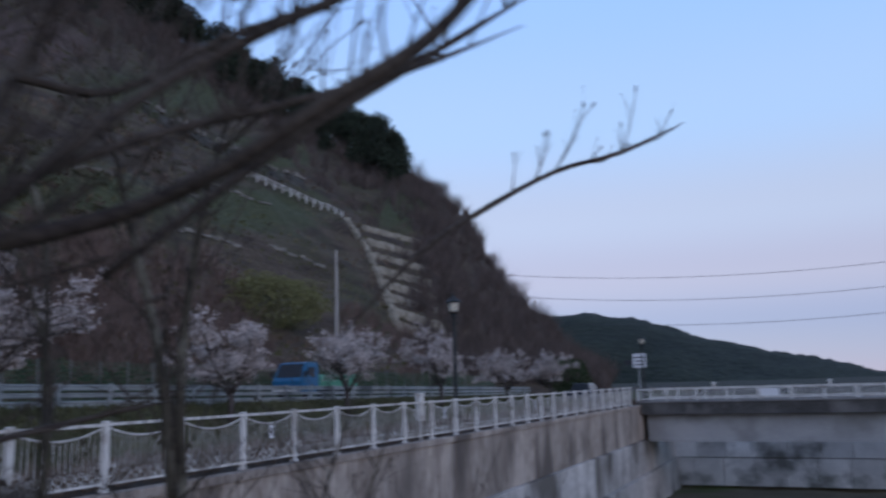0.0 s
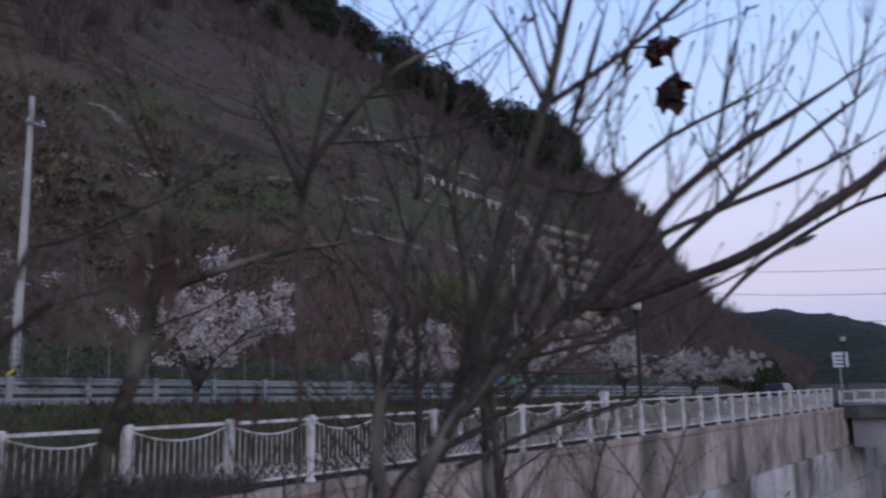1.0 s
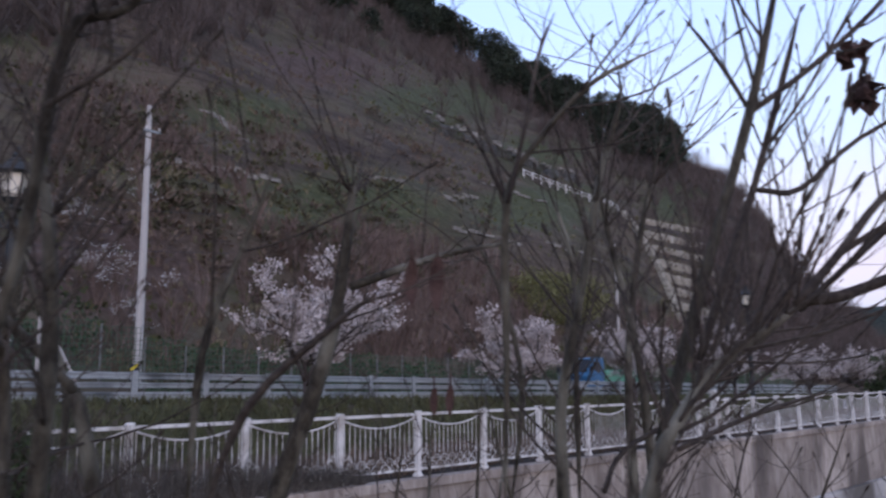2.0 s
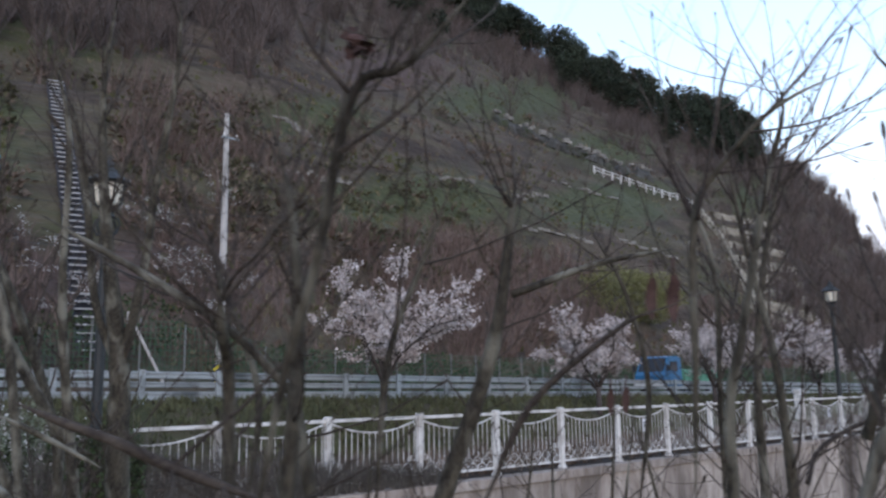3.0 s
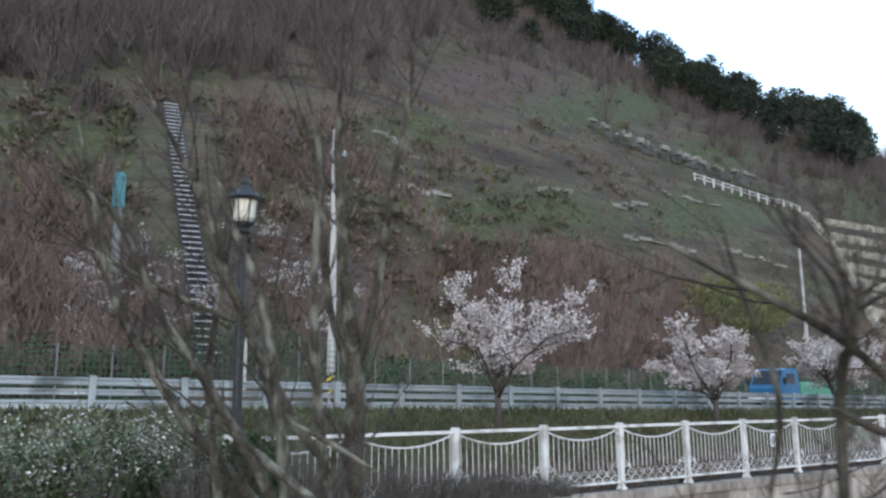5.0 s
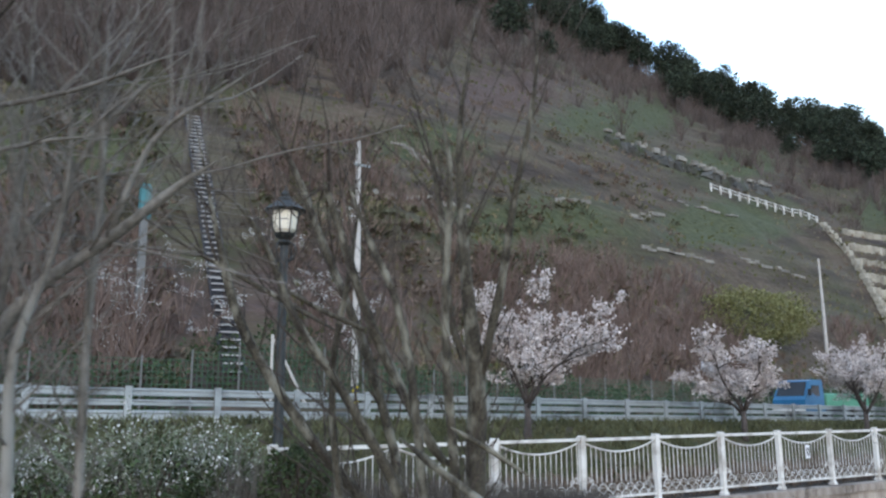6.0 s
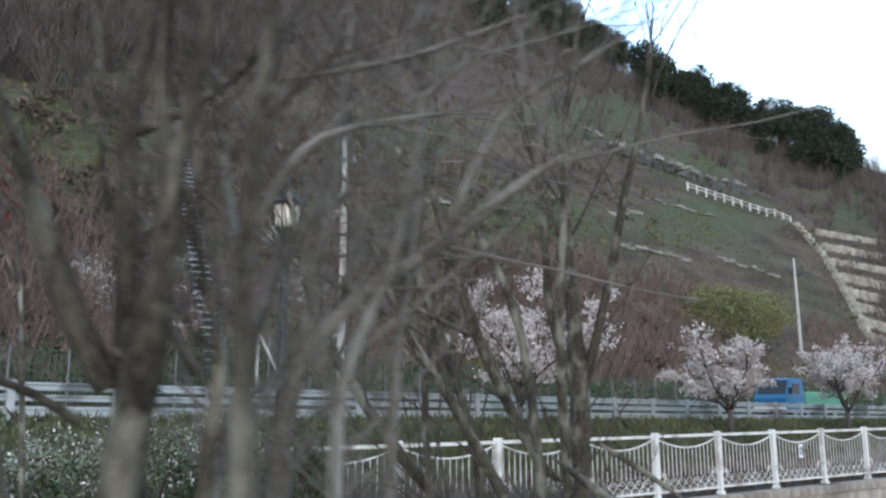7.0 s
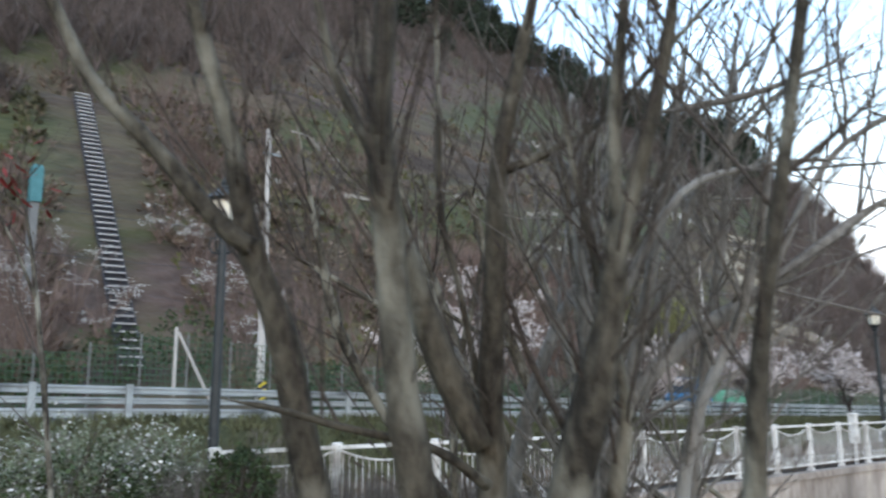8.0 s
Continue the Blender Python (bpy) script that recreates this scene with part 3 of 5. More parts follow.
tagged(part("mesh", net, M_FENCEGREEN, wf, "green wire netting"), kind="stuff")

b = Build()
b.tube([(-13.4, 15.95, ground_z(-13.4, 15.95) - 0.05), (-13.4, 15.95, ground_z(-13.4, 15.95) + 2.25)], [0.055, 0.055], 8)
part("end_post", b, M_POLE, wf, "pale concrete end post")
b = Build()
b.tube([(-13.35, 15.9, ground_z(-13.4, 15.9) + 2.1), (-12.15, 15.85, ground_z(-12.15, 15.85))], [0.05, 0.05], 6)
part("brace", b, M_POLE, wf)

# ---- cherry trees ----
def cherry(x, y, top, width, seed, bloom):
    rnd = random.Random(seed)
    z0 = ground_z(x, y) - 0.05
    h = top - z0
    tree = thing("cherry_tree", "cherry tree in pale pink blossom on the grass bank", "tree", "cherry trees on the bank", at=(x, y, z0))
    tb, tips = Build(), []
    fork = h * 0.26
    tb.tube([(0, 0, -0.1), (0.03, 0.02, fork * 0.5), (0, 0, fork)], [0.12, 0.095, 0.085], 9)

    def limb(p, way, size, r, lv):
        pts = [p]
        q = Vector(p)
        for _ in range(4):
            way = (way + Vector((rnd.gauss(0, 0.16), rnd.gauss(0, 0.16), rnd.gauss(0.03, 0.12)))).normalized()
            q = q + way * size / 4
            pts.append(tuple(q))
            if lv >= 1:
                tips.append((Vector(q), way.copy(), lv))
        tb.tube(pts, [r * (1 - 0.16 * i) for i in range(5)], 5 if lv else 7)
        if lv < 3:
            for _ in range(4 if lv else 5):
                k = rnd.randint(1, 4)
                w = (way + Vector((rnd.gauss(0, 0.75), rnd.gauss(0, 0.75), rnd.gauss(0.1, 0.45)))).normalized()
                limb(pts[k], w, size * rnd.uniform(0.45, 0.68), r * 0.5, lv + 1)

    for k in range(6):
        a = 6.283 * (k + rnd.uniform(-0.3, 0.3)) / 6
        out = rnd.uniform(0.55, 1.1) * width / h
        limb((0, 0, fork * rnd.uniform(0.8, 1.0)), Vector((math.cos(a) * out, math.sin(a) * out, rnd.uniform(0.45, 1.0))).normalized(), h * rnd.uniform(0.34, 0.5), 0.055, 0)
    part("trunk", tb, M_CHERRYBARK, tree, "dark branching trunk", True)
    bb = Build()
    for p, w, lv in tips:
        if rnd.random() < (0.12 if lv == 1 else 0.5) * bloom and p.z > fork * 1.45:
            for _ in range(rnd.randint(5, 11)):
                q = p + Vector((rnd.gauss(0, 0.07), rnd.gauss(0, 0.07), rnd.gauss(0, 0.06)))
                d = Vector((rnd.gauss(0, 1), rnd.gauss(0, 1), rnd.gauss(0.2, 1)))
                bb.leaf(q, d, rnd.uniform(0.05, 0.10), rnd.uniform(0.05, 0.11), 0.25)
    part("crown", bb, M_BLOSSOM, tree, "loose pale pink blossom clusters")


for x, y, top, w, seed in ((-10.3, 5.9, 5.0, 2.1, 18), (-1.05, 5.9, 4.5, 2.2, 12), (6.9, 6.2, 4.5, 2.0, 23), (16.9, 6.4, 4.9, 2.2, 14), (27.6, 6.6, 4.3, 2.2, 15), (38.5, 7.0, 4.2, 2.0, 16)):
    cherry(x, y, top, w, seed, 0.95 if x < 0 else 0.75 if x < 10 else 0.55)

# ---- truck on the road ----
M_BLUE = material("blue_cab_paint", (0.004, 0.11, 0.22), (0.006, 0.15, 0.28), 1.5, 0.3, 0.0, fine=20)
M_TARP = material("green_tarp", (0.05, 0.24, 0.15), (0.08, 0.32, 0.21), 1.5, 0.6, 0.25, fine=9)
M_GLASS = material("dark_window", (0.02, 0.025, 0.03), (0.03, 0.035, 0.04), 2, 0.08, 0.0, fine=10)
M_TYRE = material("tyre_rubber", (0.02, 0.02, 0.02), (0.035, 0.035, 0.035), 8, 0.9, 0.2, fine=60)
truck = thing("truck", "small blue cab truck with a green covered bed on the road", "truck", at=(11.1, 12.2, road_z(12) + 0.03))
b = Build()
side = ((0.0, 0.45), (0.0, 1.05), (0.12, 1.2), (0.52, 1.93), (0.75, 2.0), (1.55, 2.0), (1.62, 1.9), (1.62, 0.45))
for dy in (-0.85, 0.85):
    for u, z in side:
        b.v.append((u, dy * (1 if z < 1.3 else 0.93), z))
b.f += [tuple(range(8)), tuple(range(15, 7, -1))] + [(k, k + 8, (k + 1) % 8 + 8, (k + 1) % 8) for k in range(8)]
cab = part("cab", b, M_BLUE, truck, "bright blue cab")
for dy in (-0.852, 0.852):
    b = Build()
    b.box(0.95, dy * 0.965, 1.48, 0.62, 0.02, 0.50)
    part("side_window", b, M_GLASS, cab)
b = Build()
b.v += [(0.13, -0.74, 1.24), (0.13, 0.74, 1.24), (0.49, 0.7, 1.90), (0.49, -0.7, 1.90)]
b.f += [(0, 3, 2, 1)]
part("windscreen", b, M_GLASS, cab)
b = Build()
b.box(-0.03, 0, 0.55, 0.10, 1.66, 0.22)
part("bumper", b, M_WHITE, cab)
for dy in (-1.0, 1.0):
    b = Build()
    b.box(0.2, dy, 1.4, 0.08, 0.16, 0.30)
    part("mirror", b, M_DARKPAINT, cab)
b = Build()
b.box(3.6, 0, 0.62, 3.8, 1.7, 0.12)
b.box(3.6, 0, 0.5, 3.8, 0.7, 0.14)
part("chassis", b, M_DARKPAINT, truck)
b = Build()
b.lathe_square(3.6, 0, ((0.68, 1.0), (1.15, 1.0), (1.30, 0.98), (1.36, 0.9)), 3.75, 1.75, 0.05)
part("bed_cover", b, M_TARP, truck, "green tarpaulin bed cover")
for u in (0.8, 4.3):
    for dy in (-0.72, 0.72):
        b = Build()
        b.tube([(u, dy - 0.1, 0.33), (u, dy + 0.1, 0.33)], [0.33, 0.33], 18)
        w = part("wheel", b, M_TYRE, truck)
        b = Build()
        b.tube([(u, dy - 0.115, 0.33), (u, dy + 0.115, 0.33)], [0.17, 0.17], 12)
        part("rim", b, M_GALV, w)

# ---- works on the slope: stairs, white railing, drain steps, stone terraces ----
stairs = thing("slope_stairs", "long straight pale stairway up the hillside", "stairs", at=(0, 0, 0))
M_STEP = material("pale_step", (0.40, 0.39, 0.37), (0.54, 0.53, 0.50), 2, 0.8, 0.1, fine=25)
pb = Build()
pb.box(0, 0, 0, 0.84, 0.20, 0.055)
ME_STEP = shared(pb, "step", M_STEP)
count = 50


def stair_z(u):
    return s0.z + (s1.z - s0.z) * u + 0.06


turn = math.atan2(s1.y - s0.y, s1.x - s0.x) - math.pi / 2
for k in range(count):
    p = s0.lerp(s1, k / (count - 1))
    z = stair_z(k / (count - 1))
    o = part("step", ME_STEP, None, stairs)
    o.matrix_basis = Matrix.Translation((p.x, p.y, z + 0.1)) @ Matrix.Rotation(turn, 4, "Z")
b = Build()
for e in (-0.45, 0.45):
    pts = []
    for k in range(30):
        p = s0.lerp(s1, k / 29)
        pts.append((p.x + e * math.cos(turn), p.y + e * math.sin(turn), stair_z(k / 29) - 0.02))
    b.tube(pts, [0.06] * 30, 5)
part("stringer", b, M_DARKPAINT, stairs)
# near-black sheet under the treads, standing in for shade in their gaps
b = Build()
for k in range(30):
    p = s0.lerp(s1, k / 29)
    for e in (-0.42, 0.42):
        b.v.append((p.x + e * math.cos(turn), p.y + e * math.sin(turn), stair_z(k / 29) - 0.06))
    for e in (-0.42, 0.42):
        b.v.append((p.x + e * math.cos(turn), p.y + e * math.sin(turn), stair_z(k / 29) - 0.2))
for k in range(29):
    a = 4 * k
    b.f += [(a, a + 1, a + 5, a + 4), (a + 3, a + 2, a + 6, a + 7), (a + 2, a, a + 4, a + 6), (a + 1, a + 3, a + 7, a + 5)]
part("flight", b, M_DARKPAINT, stairs)

wlr = thing("slope_railing", "short white railing along a path on the hillside", "railing", at=(0, 0, 0))
w0, w1 = Vector(on_hill(36.9, 0.2540, 24.0, VIEW)), Vector(on_hill(30.55, 0.2045, 24.0, VIEW))
for k in range(13):
    p = w0.lerp(w1, k / 12)
    z = ground_z(p.x, p.y)
    p.z = max(p.z, z)
    b = Build()
    b.box(p.x, p.y, p.z + 0.5, 0.20, 0.20, 1.3)
    part("post", b, M_WHITE, wlr)
    if k < 12:
        q = w0.lerp(w1, (k + 1) / 12)
        for h in (0.55, 1.0):
            b = Build()
            b.tube([(p.x, p.y, p.z + h), (q.x, q.y, max(q.z, ground_z(q.x, q.y)) + h)], [0.07, 0.07], 5)
            part("rail", b, M_WHITE, wlr)

M_STONE = material("pale_stone", (0.24, 0.215, 0.165), (0.40, 0.37, 0.30), 0.9, 0.9, 0.4, fine=8, spread=0.25, random_mix=0.2)
M_DRAIN = material("weathered_drain", (0.16, 0.145, 0.12), (0.30, 0.28, 0.24), 0.9, 0.9, 0.4, fine=8, random_mix=0.3)
M_ROCK = material("grey_rock", (0.045, 0.045, 0.040), (0.115, 0.112, 0.10), 0.7, 0.9, 0.5, fine=5, c=(0.05, 0.06, 0.03), cscale=0.4, random_mix=0.3)
M_TERRACEGRASS = material("terrace_grass", (0.085, 0.080, 0.036), (0.15, 0.135, 0.066), 0.5, 0.9, 0.0, fine=3, spread=0.35)
drain = thing("drain_steps", "stepped pale concrete drain down the slope", "drain", at=(0, 0, 0))
pts = [(30.2, 0.200), (28.63, 0.157), (27.58, 0.112), (26.84, 0.076)]
for k in range(26):
    u = k / 25 * 3
    i = min(int(u), 2)
    f = u - i
    x, y, z = on_hill(pts[i][0] + (pts[i + 1][0] - pts[i][0]) * f, pts[i][1] + (pts[i + 1][1] - pts[i][1]) * f, 24.0, VIEW)
    b = Build()
    b.bevel_box(x, y, z + 0.2, 0.9 + random.uniform(-0.15, 0.15), 0.8, 1.1 + random.uniform(-0.2, 0.3), 0.06)
    part("block", b, M_STONE, drain)
for k in range(8):
    f = k / 7
    t = 0.190 - 0.120 * f
    a0, a1 = 29.0 - 2.3 * f, 25.2 - 1.6 * f
    ter = thing("terrace_wall", "low pale stone terrace wall with dry grass along the top", "wall", "stone terraces on the slope", at=(0, 0, 0))
    steps = 22
    tufts = Build()
    for j in range(steps):
        az = a0 + (a1 - a0) * j / (steps - 1)
        x, y, z = on_hill(az, t - 0.0009 * j, 24.0, VIEW)
        b = Build()
        m = Matrix.Translation((x, y, z + 0.15)) @ Matrix.Rotation(radians(az - 90) + random.gauss(0, 0.12), 4, "Z") @ Matrix.Rotation(random.gauss(0, 0.05), 4, "Y")
        b.lathe_square(0, 0, ((-0.9, 1.0), (0.38, 1.0), (random.uniform(0.44, 0.62), 0.86)), random.uniform(0.75, 1.05), 0.7, 0.07)
        b.v = [tuple(m @ Vector(v)) for v in b.v]
        part("stone", b, M_STONE, ter)
        for _ in range(3):
            g = Vector((x + random.gauss(0, 0.4), y + 0.7 + random.gauss(0, 0.3), z + 0.45))
            for _ in range(5):
                tufts.leaf(g, Vector((random.gauss(0, 0.5), random.gauss(0, 0.5), 1)), 0.22, random.uniform(0.4, 0.9), 0.1)
    part("grass_fringe", tufts, M_TERRACEGRASS, ter, "yellowish dry grass")

# rocky ledge above the hillside path: dark rock with pale broken blocks along its lip
ledge = thing("rock_ledge", "weathered grey rock ledge with pale broken blocks along its lip", "rock", at=(0, 0, 0))
for j in range(46):
    f = j / 45
    az, t = 43.6 - 10.3 * f, float(np.interp(f, [0, 0.5, 1], [0.3309, 0.2876, 0.2495]))
    x, y, z = on_hill(az, t - 0.006 + random.gauss(0, 0.001), 24.0, VIEW)
    b = Build()
    b.lump((x, y, z - 0.3), random.uniform(0.7, 1.5), random.uniform(1.0, 2.0), 900 + j, 0.35)
    part("rock", b, M_ROCK, ledge)
    if random.random() < 0.62:
        b = Build()
        b.bevel_box(x - 0.3, y - 0.3, z + random.uniform(0.9, 1.5), random.uniform(0.4, 1.5), 0.5, random.uniform(0.3, 0.8), 0.06)
        part("block", b, M_DRAIN, ledge)

for a0, t0, a1, t1 in DRAINS:
    dr = thing("contour_drain", "broken pale concrete drain along the contour of the slope", "drain", "drains on the slope", at=(0, 0, 0))
    n = 13
    for j in range(n):
        f = j / (n - 1)
        x, y, z = on_hill(a0 + (a1 - a0) * f, t0 + (t1 - t0) * f + random.gauss(0, 0.0015), 24.0, VIEW)
        if random.random() < 0.75:
            b = Build()
            b.bevel_box(x, y, z + 0.02, random.uniform(0.6, 1.8), 0.4, random.uniform(0.15, 0.4), 0.03)
            part("block", b, M_DRAIN, dr)

# ---- woods, brush and grass on the hill ----
def pine_proto(seed, h):
    rnd = random.Random(seed)
    tree = thing("pine_tree", "dark green pine on the crest of the hill", "tree", "pines on the crest", at=(0, 0, 0))
    b = Build()
    lean = rnd.uniform(-0.4, 0.4)
    b.tube([(0, 0, -0.5), (lean * 0.4, 0, h * 0.5), (lean, 0, h * 0.95)], [0.2, 0.15, 0.04], 6)
    for k in range(7):
        a, z = rnd.uniform(0, 6.28), h * rnd.uniform(0.4, 0.85)
        b.tube([(lean * z / h, 0, z), (lean * z / h + math.cos(a) * 1.3, math.sin(a) * 1.3, z + 0.5)], [0.06, 0.02], 4)
    part("trunk", b, M_CHERRYBARK, tree)
    b = Build()
    for k in range(40):
        f = rnd.uniform(0.45, 1.0)
        a, rad = rnd.uniform(0, 6.28), math.sqrt(max(0.02, 1 - ((f - 0.70) / 0.32) ** 2)) * h * 0.27 * rnd.uniform(0.3, 1.0)
        c = Vector((lean * f + rad * math.cos(a), rad * math.sin(a), h * f))
        for _ in range(16):
            d = Vector((rnd.gauss(0, 1), rnd.gauss(0, 1), rnd.gauss(0.3, 0.7)))
            b.leaf(c + d * 0.28, d, 0.28, rnd.uniform(0.5, 0.9), 0.1)
    part("crown", b, M_PINE, tree)
    return tree


def bearing(az, r):
    return EYE0.x + math.cos(radians(az)) * r, EYE0.y + math.sin(radians(az)) * r


rnd = random.Random(77)
protos = [pine_proto(s, h) for s, h in ((1, 8.0), (2, 9.5), (3, 7.0), (4, 8.8))]
for p, (az, k) in zip(protos, ((27.2, -2), (29.0, -4), (31.0, -3), (33.5, -3))):
    x, y = bearing(az, hill_row(az)[1] + k)
    p.matrix_basis = Matrix.Translation((x, y, ground_z(x, y) - 0.3))
made = 0
while made < 300:
    az = 26.8 + 30 * rnd.random() ** 1.15
    r0, rc, _ = hill_row(az)
    r = rc + 3 - abs(rnd.gauss(0, 24))
    x, y = bearing(az, r)
    if (ground_z(x, y) - 1.75) / r < woods_edge(az) + rnd.gauss(0.016, 0.010):
        continue
    made += 1
    copy_thing(rnd.choice(protos), Matrix.Translation((x, y, ground_z(x, y) - 0.3)) @ Matrix.Rotation(rnd.uniform(0, 6.28), 4, "Z") @ Matrix.Scale(rnd.uniform(0.85, 1.3), 4))


def brush(b, x, y, z, h, rnd, n=9, w=0.05):
    """A little bare bush or leafless tree: a fan of thin tapering stems."""
    for _ in range(n):
        a = rnd.uniform(0, 6.28)
        s = rnd.uniform(0.1, 0.5) * h
        d = Vector((math.cos(a) * s, math.sin(a) * s, h * rnd.uniform(0.5, 1.0)))
        p = Vector((x, y, z - 0.1))
        m = p + d * 0.55 + Vector((rnd.gauss(0, 0.06), rnd.gauss(0, 0.06), 0)) * h
        q = p + d
        i = len(b.v)
        s = Vector((0.75, -0.66, 0)) * w * rnd.uniform(0.6, 1.3)
        b.v += [tuple(p - s), tuple(p + s), tuple(m + s * 0.7), tuple(m - s * 0.7), tuple(q), tuple(m + Vector((rnd.gauss(0, 0.25), rnd.gauss(0, 0.25), 0.35)) * h)]
        b.f += [(i, i + 1, i + 2, i + 3), (i + 3, i + 2, i + 4), (i + 3, i + 2, i + 5)]


def stair_gap(x, y):
    """Distance from the stairway's line."""
    d, q = Vector((s1.x - s0.x, s1.y - s0.y)), Vector((x - s0.x, y - s0.y))
    u = max(0.0, min(1.0, q.dot(d) / d.length_squared))
    return (q - d * u).length


def scatter(name, label, mat, count, az, depth, h, w, n, seed, keep=None):
    rnd = random.Random(seed)
    b = Build()
    for _ in range(count):
        a = rnd.uniform(*az)
        r0, rc, tan = hill_row(a)
        r = r0 + (rc - r0) * (depth[0] + (depth[1] - depth[0]) * rnd.random() ** 1.2)
        x, y = bearing(a, r)
        if stair_gap(x, y) < 2.6:
            continue
        wooded = (ground_z(x, y) - 1.75) / r > woods_edge(a) + rnd.gauss(0, 0.028)
        if wooded != ("woods" in name) and name != "spur_woods":
            continue
        if keep and noise.noise(Vector((x, y, seed)) * keep) < 0.02:
            continue
        if h[1] > 0.8 and "woods" not in name and rnd.random() < 1.4 * meadow_at(a, (ground_z(x, y) - 1.75) / r):
            continue
        brush(b, x, y, ground_z(x, y), rnd.uniform(*h), rnd, n, w)
    return single(name, b, mat, label, "", "stuff")


M_SLOPEBRUSH = material("slope_twigs", (0.11, 0.080, 0.060), (0.19, 0.14, 0.105), 0.2, 0.9, 0.0, fine=2, spread=0.35)
M_REDBRUSH = material("red_brown_brush", (0.110, 0.074, 0.060), (0.190, 0.135, 0.112), 0.2, 0.9, 0.0, fine=2, spread=0.35)
M_STRAW = material("straw_grass", (0.13, 0.110, 0.065), (0.22, 0.19, 0.12), 0.2, 0.9, 0.0, fine=2, spread=0.35)
M_HERB = material("fresh_herb", (0.070, 0.075, 0.028), (0.12, 0.125, 0.05), 0.2, 0.9, 0.0, fine=2, spread=0.35)
scatter("crest_woods", "bare brown woods below the crest", M_BAREWOOD, 7500, (24, 110), (0.1, 1.03), (2.5, 6.5), 0.045, 18, 5)
scatter("spur_woods", "bare trees on the spur of the hill", M_BAREWOOD, 900, (13, 26), (0.05, 1.02), (2.5, 6), 0.05, 16, 9)
scatter("slope_brush", "bare brown brush on the slope", M_SLOPEBRUSH, 6500, (22, 105), (0.0, 0.75), (0.35, 1.0), 0.04, 9, 6, 0.05)
scatter("red_brush", "reddish brown bare shrubs at the foot of the hill", M_REDBRUSH, 1500, (24, 100), (0.0, 0.14), (1.2, 3.4), 0.035, 14, 7, 0.03)
scatter("tall_brush", "thin bare saplings standing in the brush", M_REDBRUSH, 110, (50, 82), (0.0, 0.2), (2.5, 5.5), 0.028, 9, 17)
scatter("straw_tufts", "dry straw-coloured grass tufts on the slope", M_STRAW, 9000, (22, 105), (0.0, 0.8), (0.25, 0.7), 0.04, 6, 8, 0.08)
scatter("herb_tufts", "fresh green tufts on the slope", M_HERB, 9000, (22, 105), (0.02, 0.8), (0.2, 0.6), 0.045, 7, 10, 0.035)


M_CLUMP = material("slope_shrub_leaves", (0.062, 0.062, 0.034), (0.115, 0.108, 0.062), 0.3, 0.9, 0.0, fine=2, spread=0.5)


def clumps(name, label, mat, count, az, rise, seed, size):
    """Low mounds of small leaves, joined, strewn over the slope in loose drifts."""
    rnd = random.Random(seed)
    b = Build()
    for _ in range(count):
        a, t = rnd.uniform(*az), rnd.uniform(*rise)
        if t > woods_edge(a) - 0.005:
            continue
        x, y, z = on_hill(a, t)
        if stair_gap(x, y) < 2.5 or noise.noise(Vector((x, y, seed)) * 0.06) < -0.05:
            continue
        r = rnd.uniform(*size)
        for _ in range(int(26 * r) + 12):
            d = Vector((rnd.gauss(0, 1), rnd.gauss(0, 1), abs(rnd.gauss(0, 0.8))))
            p = Vector((x, y, z)) + d.normalized() * r * rnd.uniform(0.4, 1.0) * Vector((1.3, 1.0, 0.7)).length / 1.8
            b.leaf(p, d, 0.22, rnd.uniform(0.25, 0.5), 0.15)
    return single(name, b, mat, label, "", "stuff")


clumps("slope_shrubs", "low olive shrubs strewn over the hillside", M_CLUMP, 520, (27, 84), (0.06, 0.36), 71, (0.3, 0.9))
clumps("dry_shrubs", "low dry brown shrubs strewn over the hillside", M_SLOPEBRUSH, 520, (27, 84), (0.04, 0.36), 72, (0.4, 1.1))
M_VERGE = material("verge_blades", (0.066, 0.074, 0.036), (0.118, 0.120, 0.062), 0.4, 0.9, 0.0, fine=3, spread=0.4)


def verge(name, label, mat, count, span, depth, h, w, n, seed):
    rnd = random.Random(seed)
    b = Build()
    for _ in range(count):
        x = rnd.uniform(*span)
        lo, hi = depth
        y = lo + (hi if hi > 0 else rail_y(x) - 0.5 - lo) * rnd.random()
        z = ground_z(x, y) - 0.02
        for _ in range(n):
            b.leaf(Vector((x + rnd.gauss(0, 0.05), y + rnd.gauss(0, 0.05), z)), Vector((rnd.gauss(0, 0.55), rnd.gauss(0, 0.4), 1)), w, rnd.uniform(*h), 0.12)
    return single(name, b, mat, label, "", "stuff")


verge("verge_grass", "short uneven green grass on the bank below the guardrail", M_VERGE, 9000, (-34, 45), (3.6, 0), (0.10, 0.32), 0.035, 5, 61)
verge("dry_litter", "dry brown stalks and litter behind the railing", M_SLOPEBRUSH, 5000, (-34, 40), (0.25, 3.4), (0.12, 0.5), 0.03, 4, 62)


